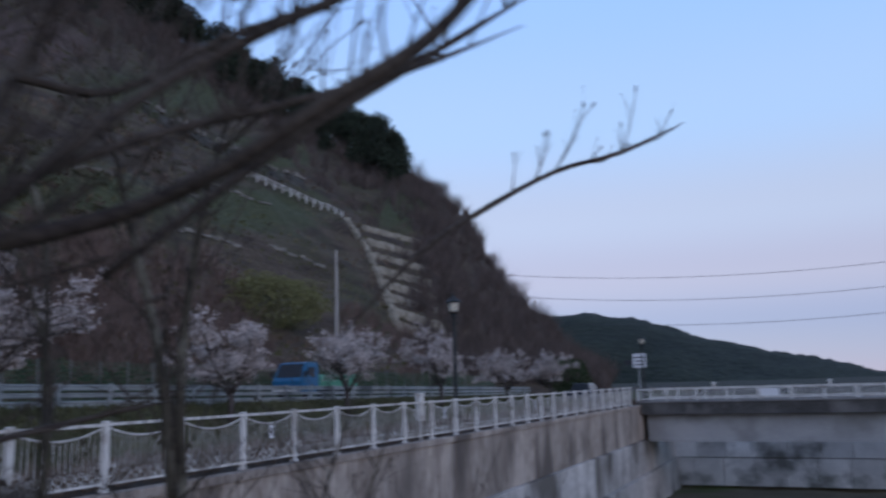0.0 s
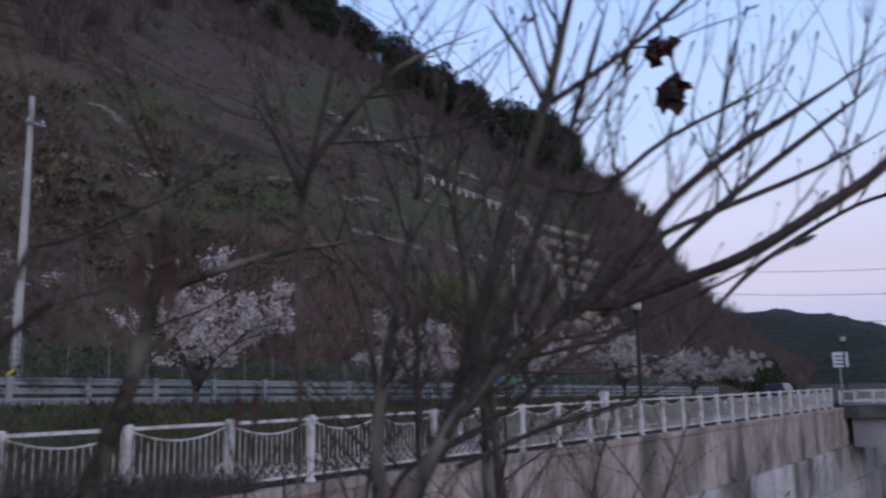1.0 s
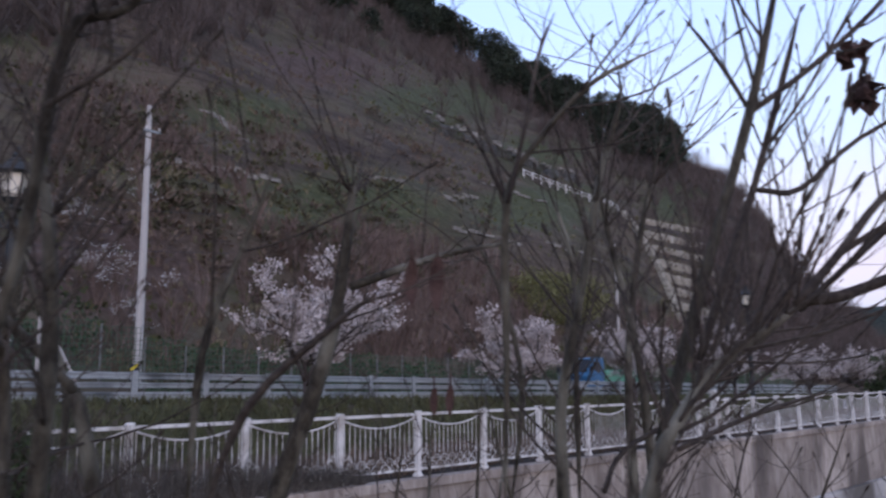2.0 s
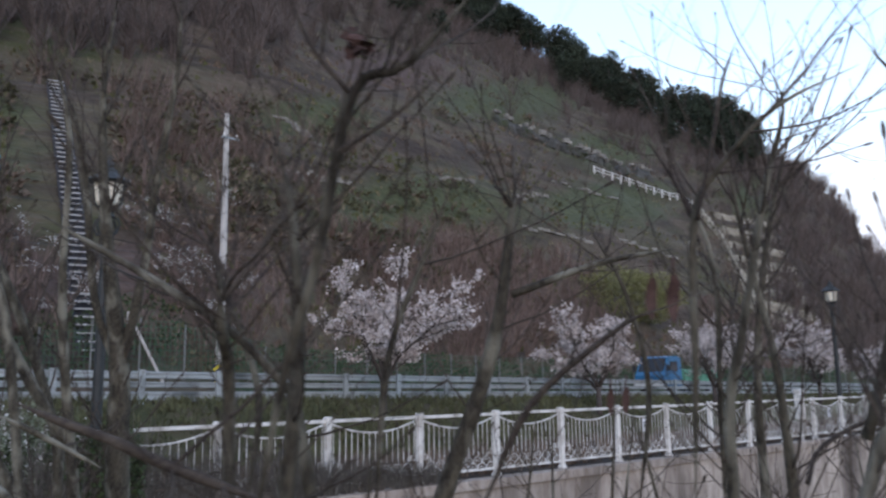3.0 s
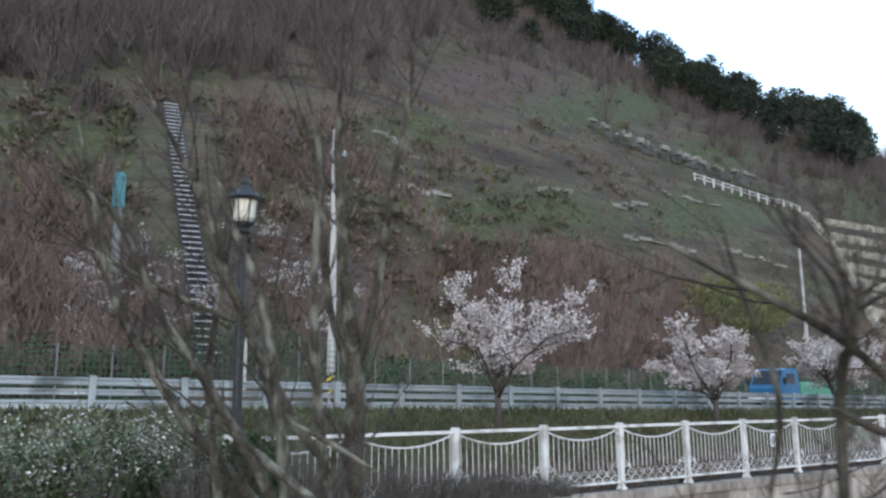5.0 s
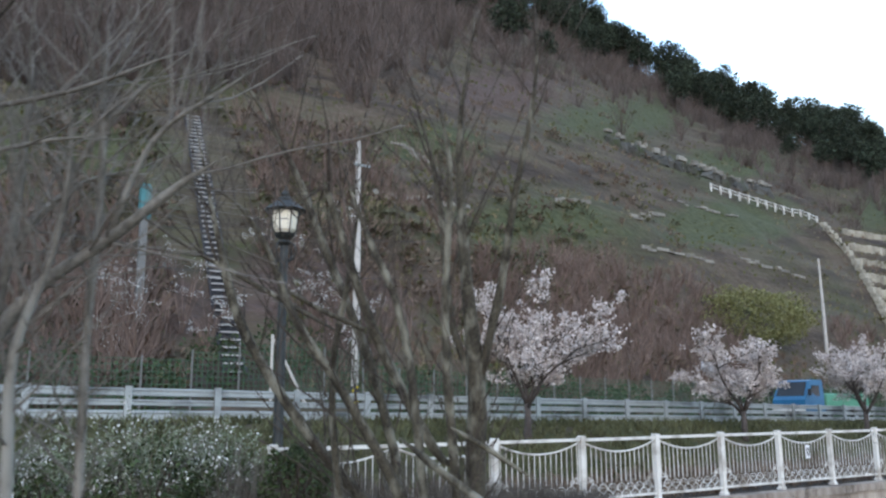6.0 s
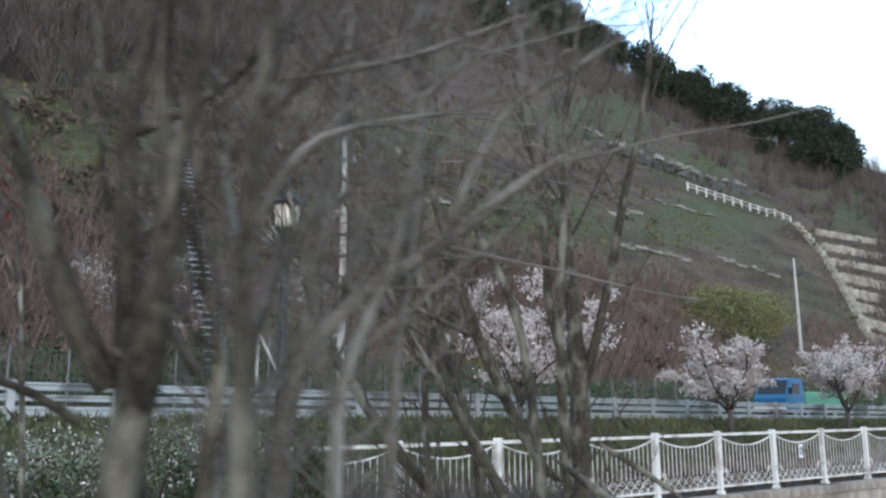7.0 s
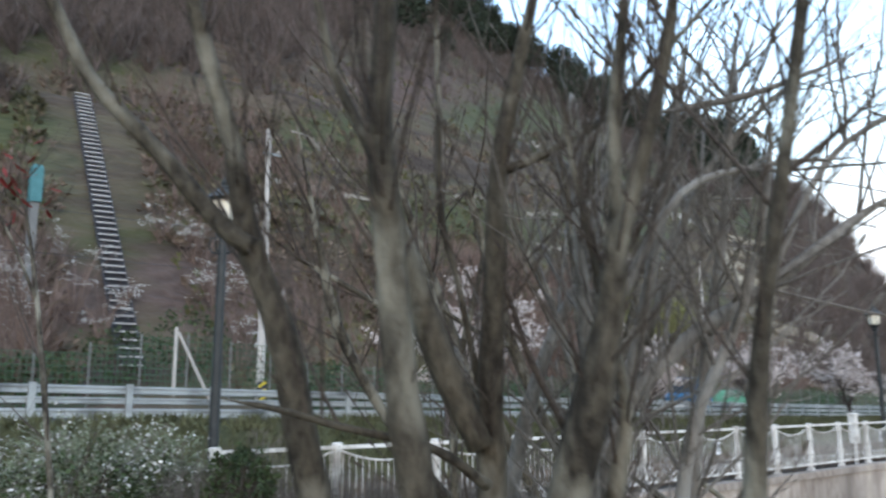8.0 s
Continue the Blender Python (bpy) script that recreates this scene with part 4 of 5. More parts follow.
def leafy(name, label, mat, category, x, y, rx, ry, h, n, size, seed, kind="", group="", z=None):
    """A rounded bush of many small leaves over a few stems."""
    rnd = random.Random(seed)
    z = ground_z(x, y) - 0.05 if z is None else z
    bush = thing(name, label, category, group, kind, at=(x, y, z))
    b = Build()
    for _ in range(9):
        a = rnd.uniform(0, 6.28)
        b.tube([(0, 0, 0), (math.cos(a) * rx * 0.3, math.sin(a) * ry * 0.3, h * 0.5), (math.cos(a) * rx * 0.7, math.sin(a) * ry * 0.7, h * 0.85)], [0.02, 0.014, 0.005], 5)
    part("stem", b, M_TWIG, bush)
    b = Build()
    for _ in range(n):
        d = Vector((rnd.gauss(0, 1), rnd.gauss(0, 1), rnd.gauss(0, 1))).normalized()
        k = rnd.uniform(0.45, 1.0) ** 0.5 * (1 + 0.28 * noise.noise(d * 2.5 + Vector((seed, 0, 0))))
        p = Vector((d.x * rx * k, d.y * ry * k, h * 0.52 + d.z * h * 0.5 * k))
        if p.z < 0.02:
            continue
        b.leaf(p, Vector((rnd.gauss(0, 1), rnd.gauss(0, 1), rnd.gauss(0.4, 1))), size * rnd.uniform(0.4, 0.7), size * rnd.uniform(0.7, 1.3), 0.1)
    part("foliage", b, mat, bush)
    return bush


M_HEDGE = material("dark_leaves", (0.020, 0.040, 0.014), (0.05, 0.075, 0.028), 1, 0.7, 0.0, fine=8, spread=0.5)
M_YELLOWLEAF = material("young_yellow_leaves", (0.145, 0.148, 0.056), (0.22, 0.215, 0.092), 1, 0.8, 0.0, fine=8, spread=0.3)
M_WHITEFLOWER = material("white_flowers", (0.55, 0.55, 0.52), (0.72, 0.72, 0.68), 3, 0.7, 0.0, fine=20, spread=0.2)
for k in range(26):
    x = -30 + 3.1 * k + rnd.uniform(-0.8, 0.8)
    y = 17.6 + 0.03 * x + rnd.uniform(-0.3, 0.5)
    leafy("hedge_bush", "dark green bush behind the wire fence", M_HEDGE, "bush", x, y, rnd.uniform(1.2, 2.0), 0.9, rnd.uniform(1.6, 2.7), 420, 0.20, 200 + k, group="bushes behind the fence")
for k in range(22):
    az, t = rnd.uniform(61, 80), rnd.uniform(0.035, 0.20)
    x, y, z = on_hill(az, t)
    tree = thing("blossom_shrub", "slender shrub with sparse white blossom on the slope", "shrub", "white shrubs on the slope", at=(x, y, z - 0.1))
    b, fl = Build(), Build()
    h = rnd.uniform(1.6, 3.4)
    for _ in range(16):
        a, q = rnd.uniform(0, 6.28), rnd.uniform(0.1, 0.5) * h
        tipp = Vector((math.cos(a) * q, math.sin(a) * q, h * rnd.uniform(0.5, 1.0)))
        b.tube([(0, 0, 0), tuple(tipp * 0.5 + Vector((0, 0, 0.15 * h))), tuple(tipp)], [0.03, 0.02, 0.008], 4)
        for _ in range(rnd.randint(0, 2)):
            c = tipp * rnd.uniform(0.6, 1.02)
            for _ in range(rnd.randint(5, 12)):
                fl.leaf(c + Vector((rnd.gauss(0, 0.14), rnd.gauss(0, 0.1), rnd.gauss(0, 0.05))), Vector((rnd.gauss(0, 1), rnd.gauss(0, 1), rnd.gauss(0, 0.5))), 0.06, 0.09, 0.2)
    part("stem", b, M_REDBRUSH, tree)
    part("blossom", fl, M_WHITEFLOWER, tree, "sparse white flowers")
yx, yy, yz = on_hill(34.9, 0.078, 24.0, VIEW)
leafy("yellow_bush", "round yellow-green budding bush on the lower slope", M_YELLOWLEAF, "bush", yx, yy, 6.0, 4.5, 5.2, 11000, 0.24, 300, z=yz - 1.0)
gx0, gy0 = bearing(15.6, 78)
leafy("round_bush", "dark clipped evergreen bush near the bridge", M_HEDGE, "bush", gx0, gy0, 2.6, 2.2, 3.4, 1500, 0.35, 301)

# ---- sign and far distance ----
sg = thing("road_sign", "white road sign board on a grey pole near the bridge", "sign", at=(58.4, 4.1, 0.15))
b = Build()
b.tube([(0, 0, 0), (0, 0, 4.2)], [0.07, 0.06], 8)
part("pole", b, M_GALV, sg)
b = Build()
b.box(-0.08, -0.1, 3.45, 0.05, 1.25, 1.35)
part("board", b, M_PLAQUE, sg, "white board")
for k in range(3):
    b = Build()
    b.box(-0.112, -0.1, 3.05 + 0.35 * k, 0.008, 0.95 - 0.2 * (k % 2), 0.12)
    part("bar", b, M_DARKPAINT, sg)
b = Build()
b.box(-0.1, 0.95, 3.3, 0.1, 0.8, 0.5)
part("side_board", b, M_DARKPAINT, sg)

bp = thing("bridge_plate", "white rectangular plate on the bridge railing", "sign", at=(35.98, -8.8, 0.72))
b = Build()
b.box(0, 0, 0, 0.02, 1.2, 0.5)
part("plate", b, M_PLAQUE, bp)
for y in (-5.3, -12.5):
    pc = thing("post_light", "small white capped light on the bridge railing", "lamp", "lights on the bridge", at=(36.05, y, 1.05))
    b = Build()
    b.lathe_square(0, 0, ((0.0, 1.0), (0.3, 1.0), (0.32, 1.3), (0.38, 1.3), (0.44, 0.4)), 0.2, 0.2, 0.02)
    part("cap", b, M_WHITE, pc)
M_CAR = material("dark_car_paint", (0.02, 0.025, 0.04), (0.03, 0.035, 0.05), 1, 0.25, 0.0, fine=20)
cx, cy = bearing(14.4, 68)
car = thing("car", "dark parked car beside the bridge approach", "car", at=(cx, cy, ground_z(cx, cy)))
b = Build()
prof = ((-2.1, 0.35), (-2.15, 0.75), (-1.9, 0.9), (-1.2, 0.95), (1.3, 0.98), (1.95, 0.85), (2.1, 0.6), (2.1, 0.35))
for dy in (-0.85, 0.85):
    b.v += [(u, dy, z) for u, z in prof]
b.f += [tuple(range(7, -1, -1)), tuple(range(8, 16))] + [(k, (k + 1) % 8, (k + 1) % 8 + 8, k + 8) for k in range(8)]
part("body", b, M_CAR, car)
b = Build()
b.lathe_square(0.0, 0, ((0.94, 1.0), (1.4, 0.78), (1.46, 0.7)), 2.7, 1.6, 0.1)
part("cabin", b, M_GLASS, car)
for u in (-1.3, 1.3):
    for dy in (-0.78, 0.78):
        b = Build()
        b.tube([(u, dy - 0.1, 0.31), (u, dy + 0.1, 0.31)], [0.31, 0.31], 16)
        part("wheel", b, M_TYRE, car)

M_FARWOOD = material("far_forest", (0.012, 0.020, 0.014), (0.03, 0.040, 0.028), 0.03, 0.95, 0.9, fine=0.25)
b = Build()
cols, rows_n = 170, 16
FAR = ((24, 0.07), (16.6, 0.079), (14, 0.078), (11.3, 0.072), (7.0, 0.047), (3.5, 0.030), (0.36, 0.019), (-2.0, 0.008), (-3.5, 0.002), (-8, 0.001))
for i in range(cols):
    az = 24 - 32 * i / (cols - 1)
    for a, c in zip(FAR, FAR[1:]):
        if az <= a[0] and az >= c[0]:
            t = a[1] + (c[1] - a[1]) * (a[0] - az) / (a[0] - c[0])
    for j in range(rows_n):
        r = 430 + 14 * j
        x, y = bearing(az, r)
        z = (t * 560 + 4) * math.sin(min(1.0, j / 10) * 1.5708) - max(0, j - 11) * 4 - 2
        z += noise.noise(Vector((x, y, 0)) * 0.06) * 2.2 + noise.noise(Vector((x, y, 0)) * 0.3) * 1.2
        b.v.append((x, y, z))
for i in range(cols - 1):
    for j in range(rows_n - 1):
        a = i * rows_n + j
        b.f.append((a, a + 1, a + rows_n + 1, a + rows_n))
single("far_hill", b, M_FARWOOD, "dark green forested hill in the distance", "hill", "structure", True)
wires = thing("power_lines", "three power lines across the sky", "cable", at=(0, 0, 0))
for t0, t1 in ((0.130, 0.114), (0.105, 0.088), (0.076, 0.061)):
    p0, p1 = bearing(30, 170), bearing(-12, 170)
    b = Build()
    pts = []
    for k in range(25):
        f = k / 24
        x, y = p0[0] + (p1[0] - p0[0]) * f, p0[1] + (p1[1] - p0[1]) * f
        z = 1.75 + 165 * (t0 + 0.006 + (t1 - t0 - 0.012) * f) + 5.0 * (2 * f - 1) ** 2 - 1.5
        pts.append((x, y, z))
    b.tube(pts, [0.045] * 25, 5)
    part("cable", b, M_DARKPAINT, wires)

# ---- near shrubs: stems from the bank, thin twigs grown from them ----
def grow_twigs(b, line, count, length, lift, rnd, depth=2, spread=1.0, start=0.25, branches=None):
    """Side twigs along a stem, each with its own side twigs."""
    n = len(line)
    for _ in range(count):
        k = rnd.randint(int(n * start), n - 2)
        p, q = line[k], line[k + 1]
        d = Vector((q[0] - p[0], q[1] - p[1], q[2] - p[2]))
        if d.length < 1e-6:
            continue
        d.normalize()
        s = d.orthogonal().normalized()
        s.rotate(Matrix.Rotation(rnd.uniform(0, 6.283), 3, d))
        way = (d * rnd.uniform(0.35, 1.0) + s * spread * rnd.uniform(0.5, 1.0) + Vector((0, 0, lift))).normalized()
        size = length * rnd.uniform(0.35, 1.0)
        r = min(p[3] * 0.55, max(size * 0.0085, 0.0009))
        at = Vector(p[:3])
        pts = [(at.x, at.y, at.z, r)]
        steps = 6
        for i in range(1, steps + 1):
            way = (way + Vector((rnd.uniform(-1, 1), rnd.uniform(-1, 1), rnd.uniform(-0.6, 1.0))) * 0.16 + Vector((0, 0, 0.06 * lift))).normalized()
            at = at + way * size / steps
            pts.append((at.x, at.y, at.z, max(r * (1 - 0.6 * i / steps), r * 0.3)))
        # a swollen bud at the tip
        for s, k in ((1.5, 0.9), (4.0, 1.15), (7.0, 0.9), (9.0, 0.15)):
            pts.append((at.x + way.x * r * s, at.y + way.y * r * s, at.z + way.z * r * s, r * k))
        if branches is not None:
            b = Build()
            branches.append(b)
        b.tube([u[:3] for u in pts], [u[3] for u in pts], 5)
        if depth > 1:
            grow_twigs(b, pts[:-4], rnd.randint(2, 4), size * 0.45, lift, rnd, depth - 1, spread, 0.3)


def shrub(name, label, stems, twigs, length, lift, seed, foot_z=0.1, category="shrub", depth=2, spread=1.0, bark=M_BARK, twig=M_TWIG, short=()):
    rnd = random.Random(seed)
    base = stems[0][0]
    root = thing(name, label, category, at=(base[0], base[1], foot_z))
    inv = Vector((base[0], base[1], foot_z))
    made = []
    lines = [smooth_line(rows) for rows in stems]
    for index, (rows, line) in enumerate(zip(stems, lines)):
        foot = Vector(rows[0][:3])
        loose = foot.z > 0.3 and all(o is line or min((Vector(q[:3]) - foot).length for q in o) > 0.07 for o in lines)
        last = len(line) - 1
        line = [(*q[:3], q[3] * min(1.0, 0.22 + 4.5 * (1 - i / last)) * (min(1.0, 0.2 + 3.2 * i / last) if loose else 1.0)) for i, q in enumerate(line)]
        sb = Build()
        radii = [q[3] * (1 + 0.10 * noise.noise(Vector(q[:3]) * 40)) for q in line]
        sb.tube([Vector(q[:3]) - inv for q in line], radii, 9)
        part("stem", sb, bark if rows[0][3] > 0.004 else twig, root, smooth=True)
        span = (Vector(rows[-1][:3]) - Vector(rows[0][:3])).length
        local = [(q[0] - inv.x, q[1] - inv.y, q[2] - inv.z, q[3]) for q in line]
        grow_twigs(None, local, max(3, int(twigs * span / length)), length * (0.42 if index in short else 1.0), lift, rnd, depth, spread, 0.4, made)
    for tb in made:
        part("branch", tb, twig, root)
    return root
STEMS_A = []
STEMS_A.append([(-23.468, -11.629, 0.100, 0.0061), (-23.464, -11.631, 0.929, 0.0053), (-23.441, -11.649, 1.509, 0.0048), (-23.396, -11.685, 1.689, 0.0047), (-23.382, -11.696, 1.726, 0.0042), (-23.362, -11.712, 1.758, 0.0036), (-23.335, -11.734, 1.781, 0.0036), (-23.316, -11.755, 1.801, 0.0036)])
STEMS_A.append([(-23.316, -11.755, 1.801, 0.0036), (-23.304, -11.770, 1.803, 0.0036), (-23.278, -11.795, 1.815, 0.0035), (-23.273, -11.833, 1.827, 0.0034), (-23.262, -11.871, 1.849, 0.0032), (-23.246, -11.904, 1.873, 0.0030), (-23.231, -11.930, 1.909, 0.0024), (-23.211, -11.955, 1.945, 0.0016)])
STEMS_A.append([(-22.896, -11.649, 1.791, 0.0034), (-22.857, -11.707, 1.863, 0.0032), (-22.820, -11.744, 1.899, 0.0028), (-22.772, -11.809, 1.943, 0.0024), (-22.725, -11.863, 1.966, 0.0022), (-22.680, -11.918, 2.000, 0.0022)])
STEMS_A.append([(-23.34, -11.663, 1.713, 0.0045), (-23.324, -11.688, 1.809, 0.0041), (-23.31, -11.7, 1.861, 0.0036), (-23.294, -11.719, 1.935, 0.0034), (-23.281, -11.733, 2.004, 0.0026), (-23.269, -11.747, 2.076, 0.0015)])
STEMS_A.append([(-23.293, -11.67, 1.767, 0.0032), (-23.272, -11.691, 1.844, 0.003), (-23.253, -11.705, 1.902, 0.0027), (-23.235, -11.722, 1.975, 0.0023), (-23.218, -11.734, 2.035, 0.0019)])
STEMS_A.append([(-23.212, -11.712, 1.804, 0.0025), (-23.149, -11.775, 1.879, 0.0029), (-23.1, -11.814, 1.925, 0.0026), (-23.032, -11.88, 1.992, 0.0017)])
STEMS_A.append([(-23.291, -11.717, 1.936, 0.0023), (-23.247, -11.747, 1.974, 0.0021), (-23.205, -11.776, 2.017, 0.0019), (-23.17, -11.797, 2.059, 0.001)])
STEMS_A.append([(-23.291, -11.717, 1.94, 0.0017), (-23.291, -11.697, 1.982, 0.0015), (-23.292, -11.674, 2.021, 0.0009)])
STEMS_A.append([(-23.332, -11.671, 1.709, 0.0019), (-23.253, -11.692, 1.73, 0.0016), (-23.166, -11.72, 1.746, 0.001)])
STEMS_A.append([(-23.261, -11.708, 1.888, 0.0021), (-23.216, -11.721, 1.894, 0.0022), (-23.164, -11.751, 1.938, 0.0018), (-23.087, -11.814, 1.989, 0.0012)])
STEMS_A.append([(-23.334, -11.614, 1.678, 0.002), (-23.307, -11.617, 1.706, 0.0019), (-23.248, -11.66, 1.743, 0.0015), (-23.206, -11.688, 1.801, 0.0011)])
STEMS_A.append([(-23.320, -11.749, 1.798, 0.0032), (-23.292, -11.770, 1.833, 0.0030), (-23.262, -11.787, 1.867, 0.0028), (-23.223, -11.816, 1.903, 0.0026), (-23.194, -11.845, 1.928, 0.0022), (-23.141, -11.896, 1.974, 0.0014)])
STEMS_A.append([(-23.295, -11.765, 1.828, 0.0020), (-23.259, -11.786, 1.850, 0.0020), (-23.219, -11.812, 1.869, 0.0019), (-23.168, -11.854, 1.896, 0.0016), (-23.118, -11.897, 1.930, 0.0010)])
shrub("bare_shrub", "close bare grey shrub branches with brown seed husks", STEMS_A, 5, 0.17, 0.55, 1, short=(1, 2, 11))

STEMS_B = []
STEMS_B.append([(-23.289, -11.489, 1.656, 0.0041), (-23.304, -11.506, 1.767, 0.0036), (-23.322, -11.525, 1.899, 0.0034), (-23.314, -11.554, 1.948, 0.0024), (-23.294, -11.596, 1.992, 0.002), (-23.257, -11.653, 2.022, 0.0009)])
STEMS_B.append([(-23.316, -11.52, 1.901, 0.0023), (-23.333, -11.511, 1.941, 0.0016), (-23.352, -11.498, 1.977, 0.0009)])
STEMS_B.append([(-23.331, -11.533, 1.896, 0.002), (-23.324, -11.549, 1.963, 0.0018), (-23.318, -11.559, 2.018, 0.0016), (-23.308, -11.57, 2.056, 0.0009)])
STEMS_B.append([(-23.111, -11.42, 0.1, 0.0092), (-23.113, -11.421, 0.899, 0.008), (-23.123, -11.429, 1.455, 0.0072), (-23.139, -11.441, 1.635, 0.0071), (-23.152, -11.451, 1.732, 0.006), (-23.152, -11.474, 1.818, 0.0044), (-23.152, -11.509, 1.958, 0.0038), (-23.149, -11.534, 2.039, 0.0022), (-23.166, -11.527, 2.088, 0.0011)])
shrub("bare_shrub", "slender bare shrub stems forking upward", STEMS_B, 4, 0.20, 0.40, 2, spread=1.5)

STEMS_C = []
STEMS_C.append([(-23.669, -11.375, 1.668, 0.0055), (-23.668, -11.41, 1.772, 0.0042), (-23.663, -11.439, 1.841, 0.0039), (-23.66, -11.477, 1.952, 0.0037), (-23.638, -11.509, 1.969, 0.0028), (-23.608, -11.557, 2.024, 0.0016)])
STEMS_C.append([(-23.671, -11.488, 1.947, 0.002), (-23.692, -11.477, 1.975, 0.0016), (-23.708, -11.471, 2.01, 0.001)])
STEMS_C.append([(-23.667, -11.47, 1.911, 0.002), (-23.644, -11.5, 1.933, 0.0016), (-23.626, -11.527, 1.958, 0.0008)])
STEMS_C.append([(-23.271, -11.011, 0.1, 0.0166), (-23.27, -11.015, 0.879, 0.0143), (-23.259, -11.039, 1.418, 0.0131), (-23.24, -11.082, 1.598, 0.0128), (-23.215, -11.138, 1.753, 0.0106), (-23.206, -11.166, 1.849, 0.0083), (-23.207, -11.194, 1.979, 0.0053), (-23.207, -11.196, 1.99, 0.0045)])
STEMS_C.append([(-23.197, -11.179, 1.871, 0.0053), (-23.114, -11.256, 1.91, 0.0041), (-23.04, -11.321, 1.928, 0.0023)])
STEMS_C.append([(-23.574, -11.233, 0.1, 0.01), (-23.575, -11.235, 0.907, 0.0086), (-23.578, -11.249, 1.47, 0.0079), (-23.583, -11.271, 1.65, 0.0077), (-23.589, -11.297, 1.791, 0.0064), (-23.605, -11.309, 1.903, 0.0041), (-23.625, -11.309, 1.979, 0.0021)])
STEMS_C.append([(-23.596, -11.531, 1.683, 0.0034), (-23.593, -11.569, 1.743, 0.0026), (-23.573, -11.616, 1.784, 0.0018), (-23.571, -11.642, 1.796, 0.0009)])
shrub("bare_shrub", "bare brown shrub with forked stems and dead leaves", STEMS_C, 4, 0.20, 0.35, 3, spread=1.5)

STEMS_D = []
STEMS_D.append([(-23.509, -11.157, 1.75, 0.0049), (-23.553, -11.112, 1.813, 0.005), (-23.613, -11.053, 1.869, 0.0045), (-23.713, -10.965, 1.947, 0.0023)])
STEMS_D.append([(-23.509, -11.157, 1.75, 0.0068), (-23.493, -11.157, 1.689, 0.0074), (-23.48, -11.154, 1.628, 0.008)])
STEMS_D.append([(-23.567, -11.124, 1.818, 0.0031), (-23.566, -11.115, 1.875, 0.0031), (-23.596, -11.083, 1.941, 0.0022), (-23.604, -11.07, 2.009, 0.0013)])
STEMS_D.append([(-23.794, -11.229, 1.748, 0.0030), (-23.764, -11.239, 1.733, 0.0035), (-23.726, -11.255, 1.716, 0.0042), (-23.687, -11.272, 1.695, 0.0045), (-23.618, -11.313, 1.663, 0.0050)])
STEMS_D.append([(-23.512, -11.050, 0.1, 0.0085), (-23.520, -11.062, 0.9, 0.0078), (-23.535, -11.082, 1.45, 0.0072), (-23.553, -11.104, 1.749, 0.0068), (-23.580, -11.138, 1.81, 0.0064), (-23.600, -11.165, 1.868, 0.0045)])
shrub("bare_sapling", "thin bare sapling with a long leaning limb", STEMS_D, 5, 0.25, 0.40, 4, spread=1.5)

STEMS_V = []
STEMS_V.append([(-22.636, -8.42, 0.1, 0.0676), (-22.637, -8.421, 0.678, 0.0582), (-22.646, -8.433, 1.053, 0.053), (-22.659, -8.452, 1.233, 0.052), (-22.698, -8.508, 1.589, 0.0452), (-22.72, -8.551, 1.833, 0.0407), (-22.828, -8.615, 2.432, 0.0226), (-22.89, -8.686, 2.921, 0.0158), (-22.884, -8.795, 3.365, 0.009)])
STEMS_V.append([(-22.717, -8.547, 1.811, 0.0204), (-22.696, -8.697, 2.251, 0.018), (-22.703, -8.799, 2.575, 0.0156), (-22.695, -8.936, 3.003, 0.0099), (-22.73, -9.017, 3.316, 0.0055)])
STEMS_V.append([(-22.723, -8.548, 1.833, 0.0181), (-22.819, -8.508, 2.125, 0.016), (-22.888, -8.531, 2.605, 0.0138), (-22.962, -8.519, 2.956, 0.0082)])
STEMS_V.append([(-22.801, -8.541, 1.508, 0.0219), (-22.916, -8.512, 1.595, 0.0218), (-23.176, -8.47, 2.063, 0.0216), (-23.388, -8.475, 2.587, 0.0129), (-23.411, -8.493, 2.601, 0.0096)])
STEMS_V.append([(-22.982, -8.586, 0.1, 0.0294), (-22.987, -8.585, 0.772, 0.0253), (-23.017, -8.579, 1.223, 0.0231), (-23.088, -8.564, 1.403, 0.0226), (-23.327, -8.515, 1.807, 0.0184), (-23.518, -8.471, 2.086, 0.0162), (-23.638, -8.471, 2.341, 0.0121), (-23.764, -8.448, 2.514, 0.008), (-23.929, -8.379, 2.606, 0.005)])
STEMS_V.append([(-23.23, -8.493, 2.059, 0.0106), (-23.411, -8.446, 2.136, 0.0094), (-23.581, -8.41, 2.231, 0.0051)])
shrub("bare_tree", "young bare tree with upright forked limbs", STEMS_V, 6, 0.60, 0.50, 5)

STEMS_L = []
STEMS_L.append([(-22.784, -8.084, 0.1, 0.0352), (-22.79, -8.081, 0.711, 0.0304), (-22.814, -8.07, 1.113, 0.0276), (-22.909, -8.026, 1.293, 0.0271), (-23.18, -7.901, 1.636, 0.0247), (-23.463, -7.794, 2.1, 0.0222), (-23.59, -7.785, 2.49, 0.0185), (-23.731, -7.797, 3.026, 0.0099)])
STEMS_L.append([(-23.071, -8.072, 2.06, 0.0111), (-23.464, -7.84, 2.319, 0.0123), (-23.697, -7.701, 2.467, 0.0099)])
STEMS_L.append([(-22.722, -7.945, 0.1, 0.0304), (-22.725, -7.945, 0.908, 0.0262), (-22.748, -7.943, 1.471, 0.0239), (-22.788, -7.94, 1.651, 0.0234), (-22.907, -7.931, 2.011, 0.0221), (-23.124, -7.883, 2.526, 0.0195), (-23.287, -7.846, 2.912, 0.0156), (-23.617, -7.733, 3.505, 0.0091)])
